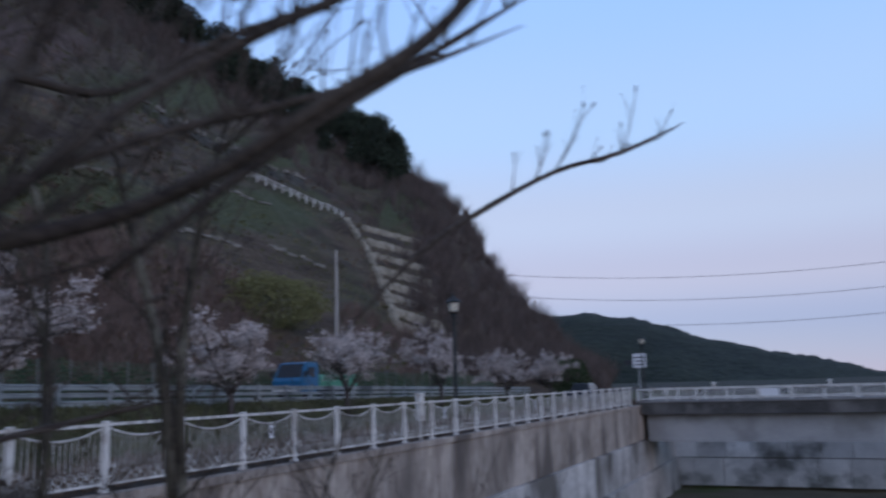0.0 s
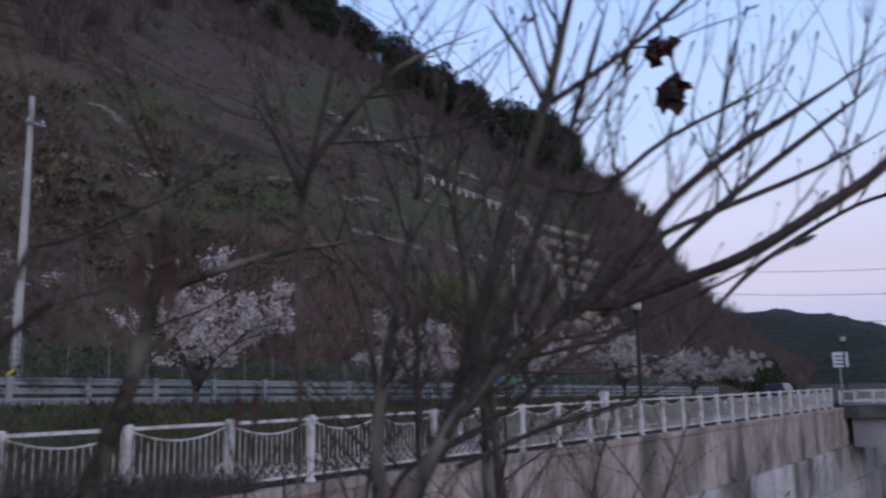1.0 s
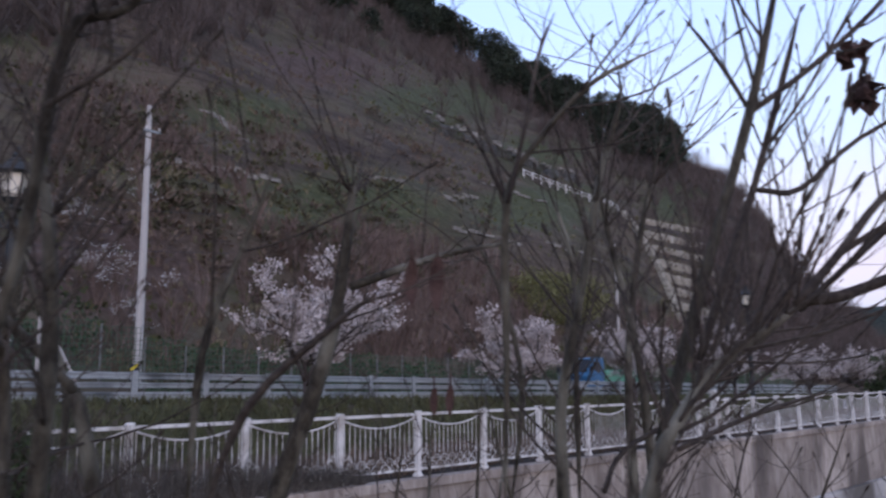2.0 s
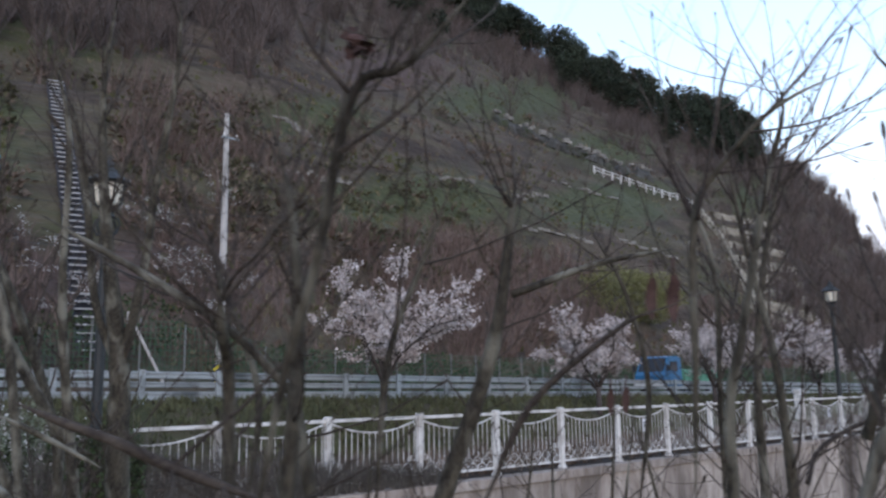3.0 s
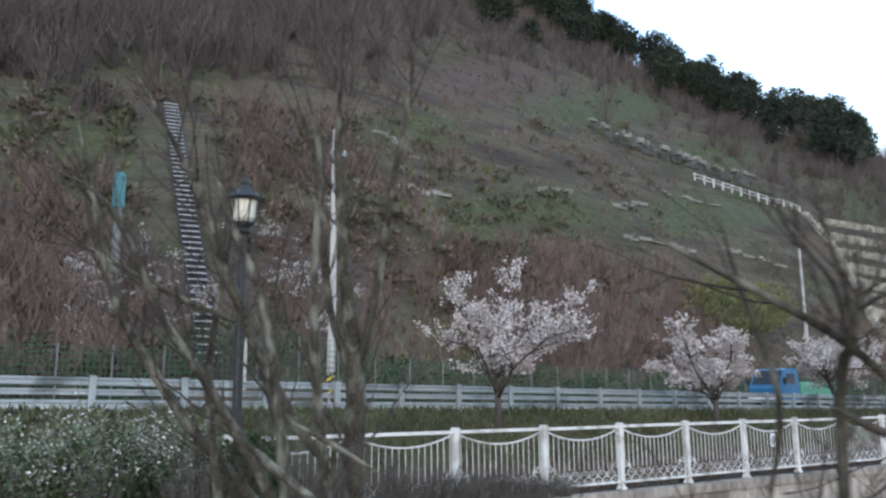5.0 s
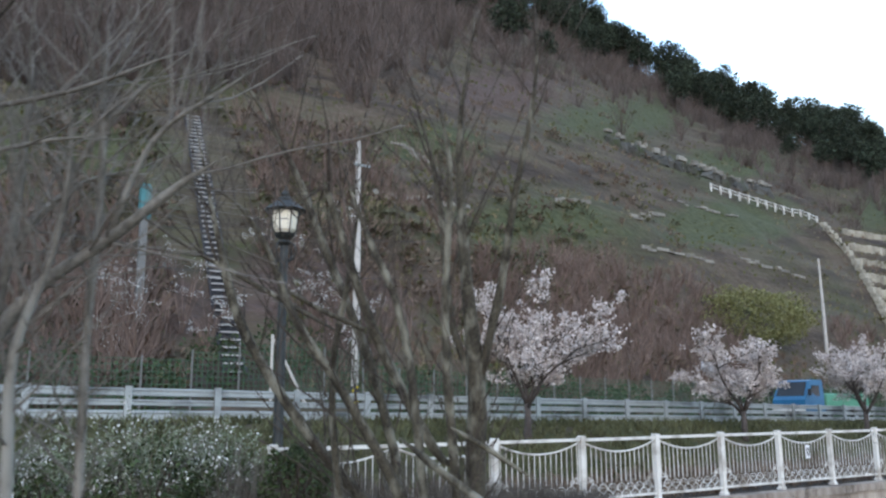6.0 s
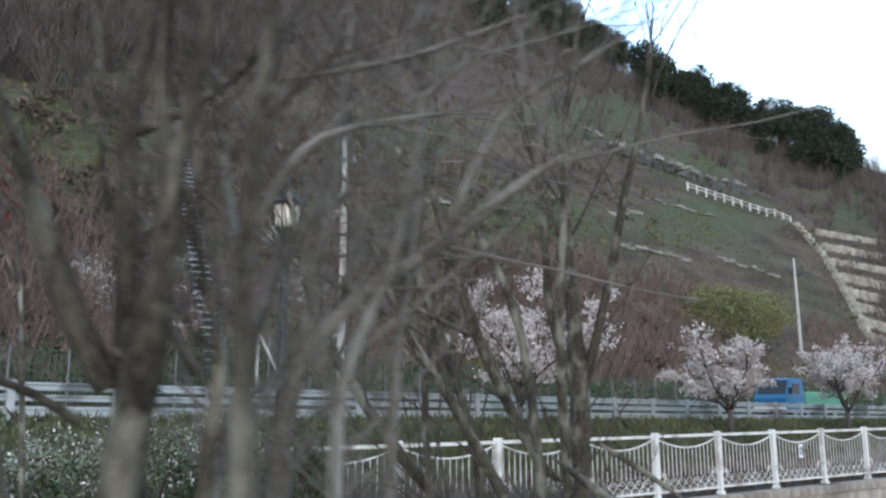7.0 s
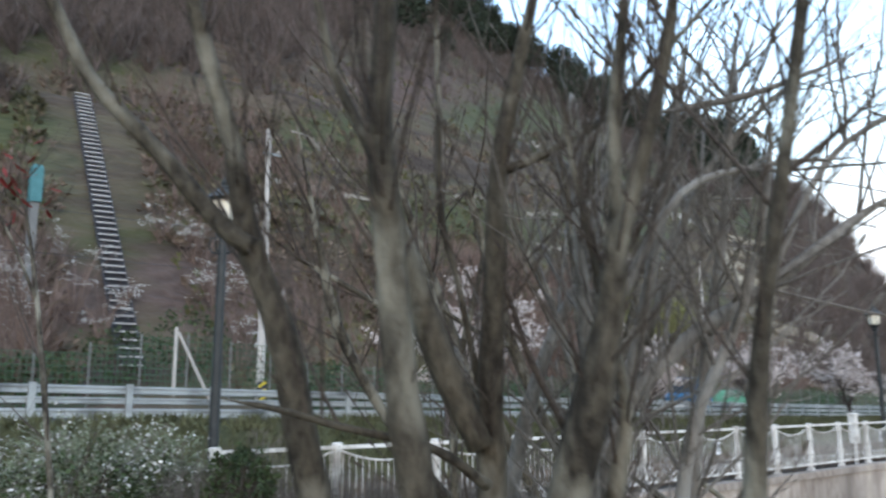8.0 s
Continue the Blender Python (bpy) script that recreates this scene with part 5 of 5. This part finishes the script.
shrub("bare_tree", "slender bare tree with arching grey limbs", STEMS_L, 8, 0.65, 0.45, 6)

STEMS_W = []
STEMS_W.append([(-24.972, -9.945, 0.1, 0.0205), (-24.975, -9.945, 0.965, 0.0177), (-24.996, -9.949, 1.574, 0.0161), (-25.031, -9.955, 1.754, 0.0158), (-25.054, -9.959, 1.832, 0.0147), (-25.076, -9.963, 1.909, 0.0132), (-25.109, -9.958, 1.99, 0.0117), (-25.131, -9.962, 2.071, 0.0087), (-25.17, -9.96, 2.183, 0.0072), (-25.185, -9.968, 2.248, 0.0043)])
STEMS_W.append([(-25.112, -9.967, 1.984, 0.0096), (-25.136, -9.951, 2.007, 0.0086), (-25.18, -9.926, 2.064, 0.0077), (-25.23, -9.895, 2.126, 0.0062), (-25.263, -9.882, 2.192, 0.0043)])
STEMS_W.append([(-24.957, -10.057, 0.1, 0.0212), (-24.959, -10.057, 0.969, 0.0183), (-24.977, -10.06, 1.582, 0.0166), (-25.005, -10.064, 1.762, 0.0163), (-25.026, -10.067, 1.851, 0.0149), (-25.042, -10.073, 1.931, 0.0136), (-25.053, -10.078, 1.993, 0.0127), (-25.068, -10.085, 2.074, 0.0109), (-25.074, -10.099, 2.153, 0.009), (-25.081, -10.114, 2.238, 0.0059)])
STEMS_W.append([(-24.89, -10.017, 1.814, 0.0134), (-24.927, -10.002, 1.893, 0.015), (-24.956, -9.995, 1.966, 0.0134), (-24.992, -9.988, 2.071, 0.0069), (-25.035, -9.972, 2.161, 0.0048), (-25.055, -9.971, 2.229, 0.0032)])
STEMS_W.append([(-24.83, -9.974, 0.1, 0.0213), (-24.831, -9.975, 0.959, 0.0184), (-24.842, -9.985, 1.563, 0.0167), (-24.858, -10.0, 1.743, 0.0164), (-24.874, -10.015, 1.861, 0.0126), (-24.886, -10.036, 1.985, 0.0115), (-24.895, -10.051, 2.077, 0.0093), (-24.893, -10.077, 2.173, 0.0077), (-24.89, -10.099, 2.249, 0.0055)])
STEMS_W.append([(-24.893, -10.052, 2.074, 0.0049), (-24.852, -10.086, 2.099, 0.005), (-24.81, -10.124, 2.135, 0.0033), (-24.781, -10.153, 2.181, 0.002)])
STEMS_W.append([(-24.904, -10.06, 0.1, 0.0259), (-24.903, -10.063, 0.967, 0.0223), (-24.9, -10.084, 1.578, 0.0203), (-24.895, -10.121, 1.758, 0.0199), (-24.891, -10.149, 1.85, 0.018), (-24.888, -10.17, 1.925, 0.0132), (-24.891, -10.183, 1.99, 0.0099), (-24.885, -10.203, 2.045, 0.008), (-24.881, -10.231, 2.138, 0.0066), (-24.882, -10.251, 2.222, 0.0043)])
STEMS_W.append([(-24.892, -10.183, 1.99, 0.0057), (-24.906, -10.196, 2.092, 0.0057), (-24.911, -10.215, 2.185, 0.0043)])
STEMS_W.append([(-24.81, -10.064, 0.1, 0.0113), (-24.81, -10.067, 0.967, 0.0097), (-24.812, -10.084, 1.579, 0.0089), (-24.815, -10.112, 1.759, 0.0087), (-24.817, -10.132, 1.845, 0.0062), (-24.843, -10.132, 1.941, 0.0041), (-24.875, -10.13, 2.047, 0.0031), (-24.9, -10.131, 2.138, 0.0021)])
STEMS_W.append([(-24.825, -10.229, 0.1, 0.0127), (-24.826, -10.231, 0.972, 0.011), (-24.834, -10.244, 1.587, 0.01), (-24.846, -10.264, 1.767, 0.0098), (-24.859, -10.285, 1.892, 0.0072), (-24.863, -10.315, 2.026, 0.0055), (-24.867, -10.343, 2.151, 0.0051), (-24.867, -10.356, 2.201, 0.0034)])
STEMS_W.append([(-24.862, -10.314, 2.021, 0.003), (-24.839, -10.343, 2.05, 0.0025), (-24.813, -10.376, 2.088, 0.0015)])
STEMS_W.append([(-24.925, -10.059, 1.783, 0.0054), (-24.983, -10.056, 1.816, 0.0038), (-25.062, -10.03, 1.836, 0.0032), (-25.117, -10.025, 1.85, 0.0026), (-25.164, -10.025, 1.858, 0.0014)])
STEMS_W.append([(-24.845, -9.973, 1.862, 0.0041), (-24.877, -9.973, 1.976, 0.0035), (-24.898, -9.971, 2.045, 0.0035), (-24.913, -9.984, 2.148, 0.0029), (-24.929, -9.998, 2.263, 0.002)])
STEMS_W.append([(-24.816, -10.06, 1.828, 0.0038), (-24.849, -10.047, 1.893, 0.0036), (-24.869, -10.041, 1.947, 0.0027), (-24.896, -10.034, 2.012, 0.0014)])
for rows in STEMS_W:
    if rows[-1][2] > 2.18:
        p, q = Vector(rows[-2][:3]), Vector(rows[-1][:3])
        top = q + (q - p).normalized() * 0.3
        rows[-1] = (*rows[-1][:3], rows[-2][3] * 0.9)
        rows.append((top.x, top.y, top.z, rows[-2][3] * 0.6))
shrub("bare_shrub", "multi-stemmed bare tree with smooth olive grey bark", STEMS_W, 3, 0.24, 0.50, 7)

STEMS_X = []
STEMS_X.append([(-24.684, -9.94, 0.1, 0.0205), (-24.684, -9.942, 0.904, 0.0177), (-24.685, -9.959, 1.464, 0.0161), (-24.686, -9.986, 1.644, 0.0158), (-24.688, -10.025, 1.819, 0.0123), (-24.642, -10.079, 1.913, 0.0096), (-24.566, -10.149, 1.98, 0.0082), (-24.485, -10.225, 2.061, 0.0069), (-24.436, -10.269, 2.099, 0.0034)])
STEMS_X.append([(-24.698, -9.996, 0.1, 0.0144), (-24.699, -9.997, 0.915, 0.0124), (-24.711, -10.006, 1.483, 0.0113), (-24.73, -10.021, 1.663, 0.0111), (-24.748, -10.035, 1.778, 0.0098), (-24.768, -10.052, 1.906, 0.0085), (-24.792, -10.064, 2.033, 0.0065), (-24.817, -10.077, 2.161, 0.0046)])
STEMS_X.append([(-24.688, -10.025, 1.819, 0.0082), (-24.678, -10.07, 1.98, 0.0069), (-24.676, -10.103, 2.115, 0.0055), (-24.679, -10.133, 2.249, 0.0034)])
STEMS_X.append([(-24.539, -9.978, 0.1, 0.0103), (-24.54, -9.979, 0.901, 0.0088), (-24.544, -9.994, 1.458, 0.0081), (-24.551, -10.017, 1.638, 0.0079), (-24.565, -10.063, 1.878, 0.0065), (-24.568, -10.105, 2.061, 0.0058), (-24.58, -10.129, 2.203, 0.005), (-24.583, -10.152, 2.309, 0.0029)])
STEMS_X.append([(-24.566, -10.149, 1.98, 0.0048), (-24.525, -10.211, 2.121, 0.0041), (-24.454, -10.277, 2.188, 0.0031), (-24.4, -10.325, 2.232, 0.0014)])
STEMS_X.append([(-24.752, -10.12, 2.148, 0.0039), (-24.68, -10.155, 2.168, 0.004), (-24.607, -10.192, 2.195, 0.0034), (-24.508, -10.252, 2.246, 0.0021)])
STEMS_X.append([(-24.629, -10.028, 1.92, 0.0058), (-24.601, -10.09, 2.097, 0.005), (-24.558, -10.14, 2.181, 0.0036), (-24.506, -10.192, 2.245, 0.0022)])
STEMS_X.append([(-24.704, -9.797, 0.1, 0.0166), (-24.704, -9.8, 0.898, 0.0143), (-24.702, -9.818, 1.452, 0.0131), (-24.7, -9.848, 1.632, 0.0128), (-24.696, -9.896, 1.824, 0.0098), (-24.665, -9.956, 1.987, 0.0068), (-24.584, -10.038, 2.09, 0.0045), (-24.493, -10.105, 2.105, 0.0023)])
STEMS_X.append([(-24.643, -10.031, 0.1, 0.0111), (-24.643, -10.033, 0.907, 0.0095), (-24.648, -10.048, 1.47, 0.0087), (-24.655, -10.071, 1.65, 0.0085), (-24.665, -10.103, 1.816, 0.0072), (-24.635, -10.157, 1.956, 0.0046), (-24.629, -10.194, 2.097, 0.0033), (-24.646, -10.207, 2.199, 0.0016)])
STEMS_X.append([(-24.791, -10.107, 1.946, 0.0056), (-24.752, -10.16, 2.055, 0.0043), (-24.685, -10.215, 2.086, 0.0031), (-24.601, -10.277, 2.097, 0.0015)])
# stems and twigs here take paled tones in place of light falling on them
shrub("bare_shrub", "bare grey shrub with arching twiggy branches, bark paled as if lit", STEMS_X, 6, 0.30, 0.30, 8, spread=1.3, bark=M_LITBARK, twig=M_GREYTWIG)

STEMS_S = []
STEMS_S.append([(-23.08, -8.764, 0.1, 0.0259), (-23.082, -8.764, 0.728, 0.0223), (-23.092, -8.763, 1.144, 0.0203), (-23.108, -8.761, 1.324, 0.0199), (-23.203, -8.752, 2.036, 0.0152), (-23.315, -8.654, 2.413, 0.0125), (-23.393, -8.57, 2.722, 0.0074)])
STEMS_S.append([(-22.864, -8.646, 0.1, 0.0304), (-22.865, -8.647, 0.71, 0.0262), (-22.877, -8.654, 1.111, 0.0239), (-22.895, -8.666, 1.291, 0.0234), (-23.009, -8.739, 2.045, 0.0159), (-23.053, -8.841, 2.673, 0.0117), (-23.145, -8.844, 3.03, 0.0064)])
STEMS_S.append([(-23.075, -8.061, 0.1, 0.0242), (-23.077, -8.063, 0.714, 0.0208), (-23.09, -8.074, 1.118, 0.019), (-23.111, -8.093, 1.298, 0.0186), (-23.211, -8.182, 1.872, 0.015), (-23.21, -8.325, 2.32, 0.0114), (-23.218, -8.46, 2.759, 0.0057)])
STEMS_S.append([(-23.485, -9.181, 1.661, 0.0132), (-23.373, -9.312, 1.534, 0.0129), (-23.293, -9.424, 1.444, 0.0142)])
STEMS_S.append([(-23.306, -9.203, 1.688, 0.0103), (-23.177, -9.229, 1.616, 0.0087), (-23.028, -9.266, 1.523, 0.0071)])
shrub("bare_sapling", "clump of thin bare saplings at the bank edge", STEMS_S, 4, 0.50, 0.40, 9)

STEMS_N = []
STEMS_N.append([(-22.477, -11.127, 0.1, 0.0121), (-22.479, -11.128, 0.843, 0.0104), (-22.491, -11.135, 1.352, 0.0095), (-22.51, -11.146, 1.532, 0.0093), (-22.55, -11.169, 1.785, 0.0072), (-22.559, -11.218, 2.038, 0.0051), (-22.54, -11.282, 2.26, 0.0031)])
STEMS_N.append([(-22.63, -11.271, 0.1, 0.0116), (-22.632, -11.271, 0.859, 0.01), (-22.648, -11.275, 1.381, 0.0091), (-22.674, -11.28, 1.561, 0.0089), (-22.723, -11.29, 1.79, 0.0062), (-22.783, -11.283, 1.984, 0.0045), (-22.826, -11.283, 2.142, 0.0022)])
STEMS_N.append([(-22.602, -10.936, 1.521, 0.0066), (-22.611, -10.978, 1.747, 0.0055), (-22.667, -10.973, 1.932, 0.0038), (-22.738, -10.942, 2.063, 0.0022)])
STEMS_N.append([(-22.856, -11.265, 1.577, 0.0058), (-22.878, -11.282, 1.74, 0.0041), (-22.904, -11.3, 1.918, 0.0033), (-22.951, -11.288, 2.04, 0.0016)])
STEMS_N.append([(-23.432, -10.924, 1.602, 0.0053), (-23.435, -10.955, 1.75, 0.0045), (-23.483, -10.945, 1.884, 0.0034), (-23.516, -10.94, 1.989, 0.0019)])
STEMS_N.append([(-23.367, -11.113, 1.613, 0.0055), (-23.373, -11.146, 1.789, 0.0045), (-23.354, -11.185, 1.896, 0.0031), (-23.335, -11.224, 1.997, 0.0017)])
shrub("bare_sapling", "thin bare upright saplings close to the path", STEMS_N, 4, 0.30, 0.40, 10, spread=1.5)

# low thicket on the bank, below eye height
rnd = random.Random(43)
for x, y, n in ((-22.90, -10.60, 9), (-22.75, -10.85, 8), (-22.50, -11.15, 9), (-22.30, -11.35, 7)):
    stems = []
    for j in range(n):
        a, out = rnd.uniform(0, 6.283), rnd.uniform(0.12, 0.42)
        fx, fy = x + math.cos(a) * 0.06, y + math.sin(a) * 0.06
        tall = rnd.uniform(1.35, 1.80)
        r = rnd.uniform(0.0032, 0.0058)
        stems.append([(fx, fy, 0.1, r), (fx + math.cos(a) * out * 0.25, fy + math.sin(a) * out * 0.25, tall * 0.5, r * 0.9), (fx + math.cos(a) * out * 0.6 + rnd.gauss(0, 0.03), fy + math.sin(a) * out * 0.6, tall * 0.8, r * 0.75), (fx + math.cos(a) * out, fy + math.sin(a) * out, tall, r * 0.4)])
    shrub("low_shrub", "low thicket of thin dark bare stems on the bank", stems, 2, 0.26, 0.25, 50 + n, spread=1.4)

# ---- husks and dead leaves on the near shrubs ----
M_HUSK = material("brown_husk", (0.05, 0.026, 0.022), (0.11, 0.06, 0.05), 60, 0.8, 0.4, fine=400)
M_REDLEAF = material("red_leaf", (0.16, 0.02, 0.02), (0.26, 0.04, 0.035), 40, 0.6, 0.2, fine=300)


def husk(x, y, z, size, seed):
    rnd = random.Random(seed)
    h = thing("seed_husk", "dry brown seed husk hanging on a twig", "seed husk", "husks on the shrub", at=(x, y, z))
    for k in range(9):
        b = Build()
        d = Vector((rnd.gauss(0, 1), rnd.gauss(0, 1), rnd.gauss(0, 0.7))).normalized()
        b.leaf(d * size * 0.12, d, size * 0.6, size * 0.62, 0.3)
        part("scale", b, M_HUSK, h)
    b = Build()
    b.lump((0, 0, 0), size * 0.36, size * 0.36, seed, 0.25)
    part("core", b, M_HUSK, h)
    b = Build()
    b.tube([(0, 0, size * 0.2), (size * 0.1, 0, size * 0.7), (-size * 0.2, 0, size * 1.3)], [0.0012, 0.001, 0.0012], 5)
    part("stalk", b, M_TWIG, h)


husk(-23.163, -11.759, 1.972, 0.026, 1)
husk(-23.178, -11.756, 2.003, 0.022, 2)
husk(-23.674, -11.499, 1.977, 0.020, 3)


def dead_leaf(x, y, z, length, seed, mat=None, way=(0.1, 0.1, -1)):
    rnd = random.Random(seed)
    b = Build()
    d = Vector(way).normalized()
    s = Vector((0.75, -0.6, 0.2)).normalized()
    n = 7
    for k in range(n):
        u = k / (n - 1)
        w = length * 0.13 * math.sin(math.pi * min(1, 0.12 + 0.88 * u)) + 0.0006
        c = Vector((x, y, z)) + d * length * u + Vector((0.05, 0.1, 0)) * length * math.sin(u * 3)
        curl = d.cross(s) * w * 0.7
        b.v += [tuple(c - s * w + curl), tuple(c), tuple(c + s * w + curl * rnd.uniform(0.5, 1.5))]
    for k in range(n - 1):
        for j in (0, 1):
            a = 3 * k + j
            b.f.append((a, a + 1, a + 4, a + 3))
    c = Vector((x, y, z))
    b.tube([tuple(c), tuple(c - d * 0.012)], [0.0008, 0.001], 4)
    red = mat is not None
    single("dead_leaf", b, mat or M_HUSK, "small red leaf on a bare twig" if red else "curled brown dead leaf hanging from a twig", "leaf", smooth=True, group="leaves left on the shrubs")


dead_leaf(-23.495, -11.611, 1.826, 0.032, 1)
dead_leaf(-23.507, -11.602, 1.824, 0.028, 2)
dead_leaf(-23.243, -11.385, 1.752, 0.030, 3)
dead_leaf(-23.252, -11.372, 1.750, 0.028, 4)
STEMS_R = [[(-24.55, -8.25, 0.1, 0.014), (-24.58, -8.0, 1.2, 0.011), (-24.6, -7.6, 2.2, 0.008), (-24.66, -7.42, 2.75, 0.004)], [(-24.6, -7.6, 2.2, 0.006), (-24.72, -7.5, 2.5, 0.004), (-24.85, -7.45, 2.62, 0.003)]]
shrub("bare_sapling", "thin sapling at the bank edge keeping a few red leaves", STEMS_R, 3, 0.4, 0.4, 31)
for k in range(26):
    dead_leaf(-24.68 + random.gauss(0, 0.09), -7.45 + random.gauss(0, 0.06), 2.62 + random.gauss(0, 0.07), 0.05, 20 + k, M_REDLEAF, (random.uniform(-1, 1), random.uniform(-1, 1), -0.4))

# ---- bushes along the railing ----
M_SPRAYLEAF = material("spray_leaves", (0.13, 0.16, 0.10), (0.24, 0.28, 0.20), 2, 0.7, 0.0, fine=12, spread=0.3)
rnd = random.Random(5)
for k in range(13):
    x, y, h = -20.6 - 1.05 * k, 0.35 + rnd.uniform(-0.15, 0.5), rnd.uniform(1.35, 1.85) - (0.25 if k == 0 else 0)
    bush = leafy("bank_bush", "dark leafy bush sprinkled with small white flowers by the railing", M_HEDGE, "bush", x, y, 0.85, 0.75, h * 0.85, 1300, 0.09, 400 + k, group="bushes by the railing")
    b, sp, lf = Build(), Build(), Build()
    for _ in range(95):
        a, out = rnd.uniform(0, 6.283), rnd.uniform(0.35, 1.15)
        tall = h * rnd.uniform(0.75, 1.18)
        tip = Vector((math.cos(a) * out * 0.95, math.sin(a) * out * 0.8, tall - 0.35 * out * out))
        mid = Vector((math.cos(a) * out * 0.38, math.sin(a) * out * 0.32, tall * 0.72))
        root = Vector((math.cos(a) * 0.12, math.sin(a) * 0.12, 0))
        line = [root * (1 - u) ** 2 + mid * 2 * u * (1 - u) + tip * u * u for u in [q / 7 for q in range(8)]]
        sp.tube([tuple(q) for q in line], [0.006 - 0.0005 * q for q in range(8)], 4)
        bloom = noise.noise(tip * 1.3 + Vector((k * 2.0, 0, 0))) > 0.0
        for q in line[3:]:
            for _ in range(4):
                p = q + Vector((rnd.gauss(0, 0.05), rnd.gauss(0, 0.05), rnd.gauss(0, 0.05)))
                d = Vector((rnd.gauss(0, 1), rnd.gauss(0, 1), rnd.gauss(0.3, 1)))
                if bloom and rnd.random() < 0.40:
                    b.leaf(p, d, rnd.uniform(0.02, 0.045), rnd.uniform(0.03, 0.06), 0.2)
                else:
                    lf.leaf(p, d, 0.025, rnd.uniform(0.05, 0.09), 0.15)
    part("spray", sp, M_GREYTWIG, bush, "thin arching grey stems")
    part("young_leaf", lf, M_SPRAYLEAF, bush, "pale grey-green young leaves")
    part("blossom", b, M_WHITEFLOWER, bush, "tiny white flowers")
leafy("bank_bush", "dark leafy bush in front of the end of the railing", M_HEDGE, "bush", -19.75, -0.22, 0.6, 0.25, 1.3, 1500, 0.09, 460, group="bushes by the railing", z=-0.01)
for k in range(22):
    x, y = -20.6 + 0.33 * k, -0.12 + rnd.uniform(-0.10, 0.05)
    root = thing("twiggy_bush", "low dark twiggy bush in front of the railing", "bush", "twiggy bushes", at=(x, y, -0.01))
    b = Build()
    tall = float(np.interp(x, [-20.6, -18.6, -17.0, -15.0, -13.4], [1.5, 1.25, 0.75, 0.45, 0.25])) * rnd.uniform(0.75, 1.2)
    for _ in range(44):
        a, s = rnd.uniform(0, 6.28), rnd.uniform(0.05, 0.55)
        h = rnd.uniform(0.35, 1.0) * tall
        line = [(0.1 * math.cos(a), 0.04 * math.sin(a), 0, 0.009), (s * 0.6 * math.cos(a), s * 0.2 * math.sin(a), h * 0.5, 0.007), (s * math.cos(a), s * 0.35 * math.sin(a), h, 0.003)]
        line = [tuple(q) for q in smooth_line(line, 2)]
        b.tube([q[:3] for q in line], [q[3] for q in line], 4)
        grow_twigs(b, line, 6, 0.32, 0.15, rnd, 1)
    tagged(part("tangle", b, M_BRAMBLE, root), kind="stuff")
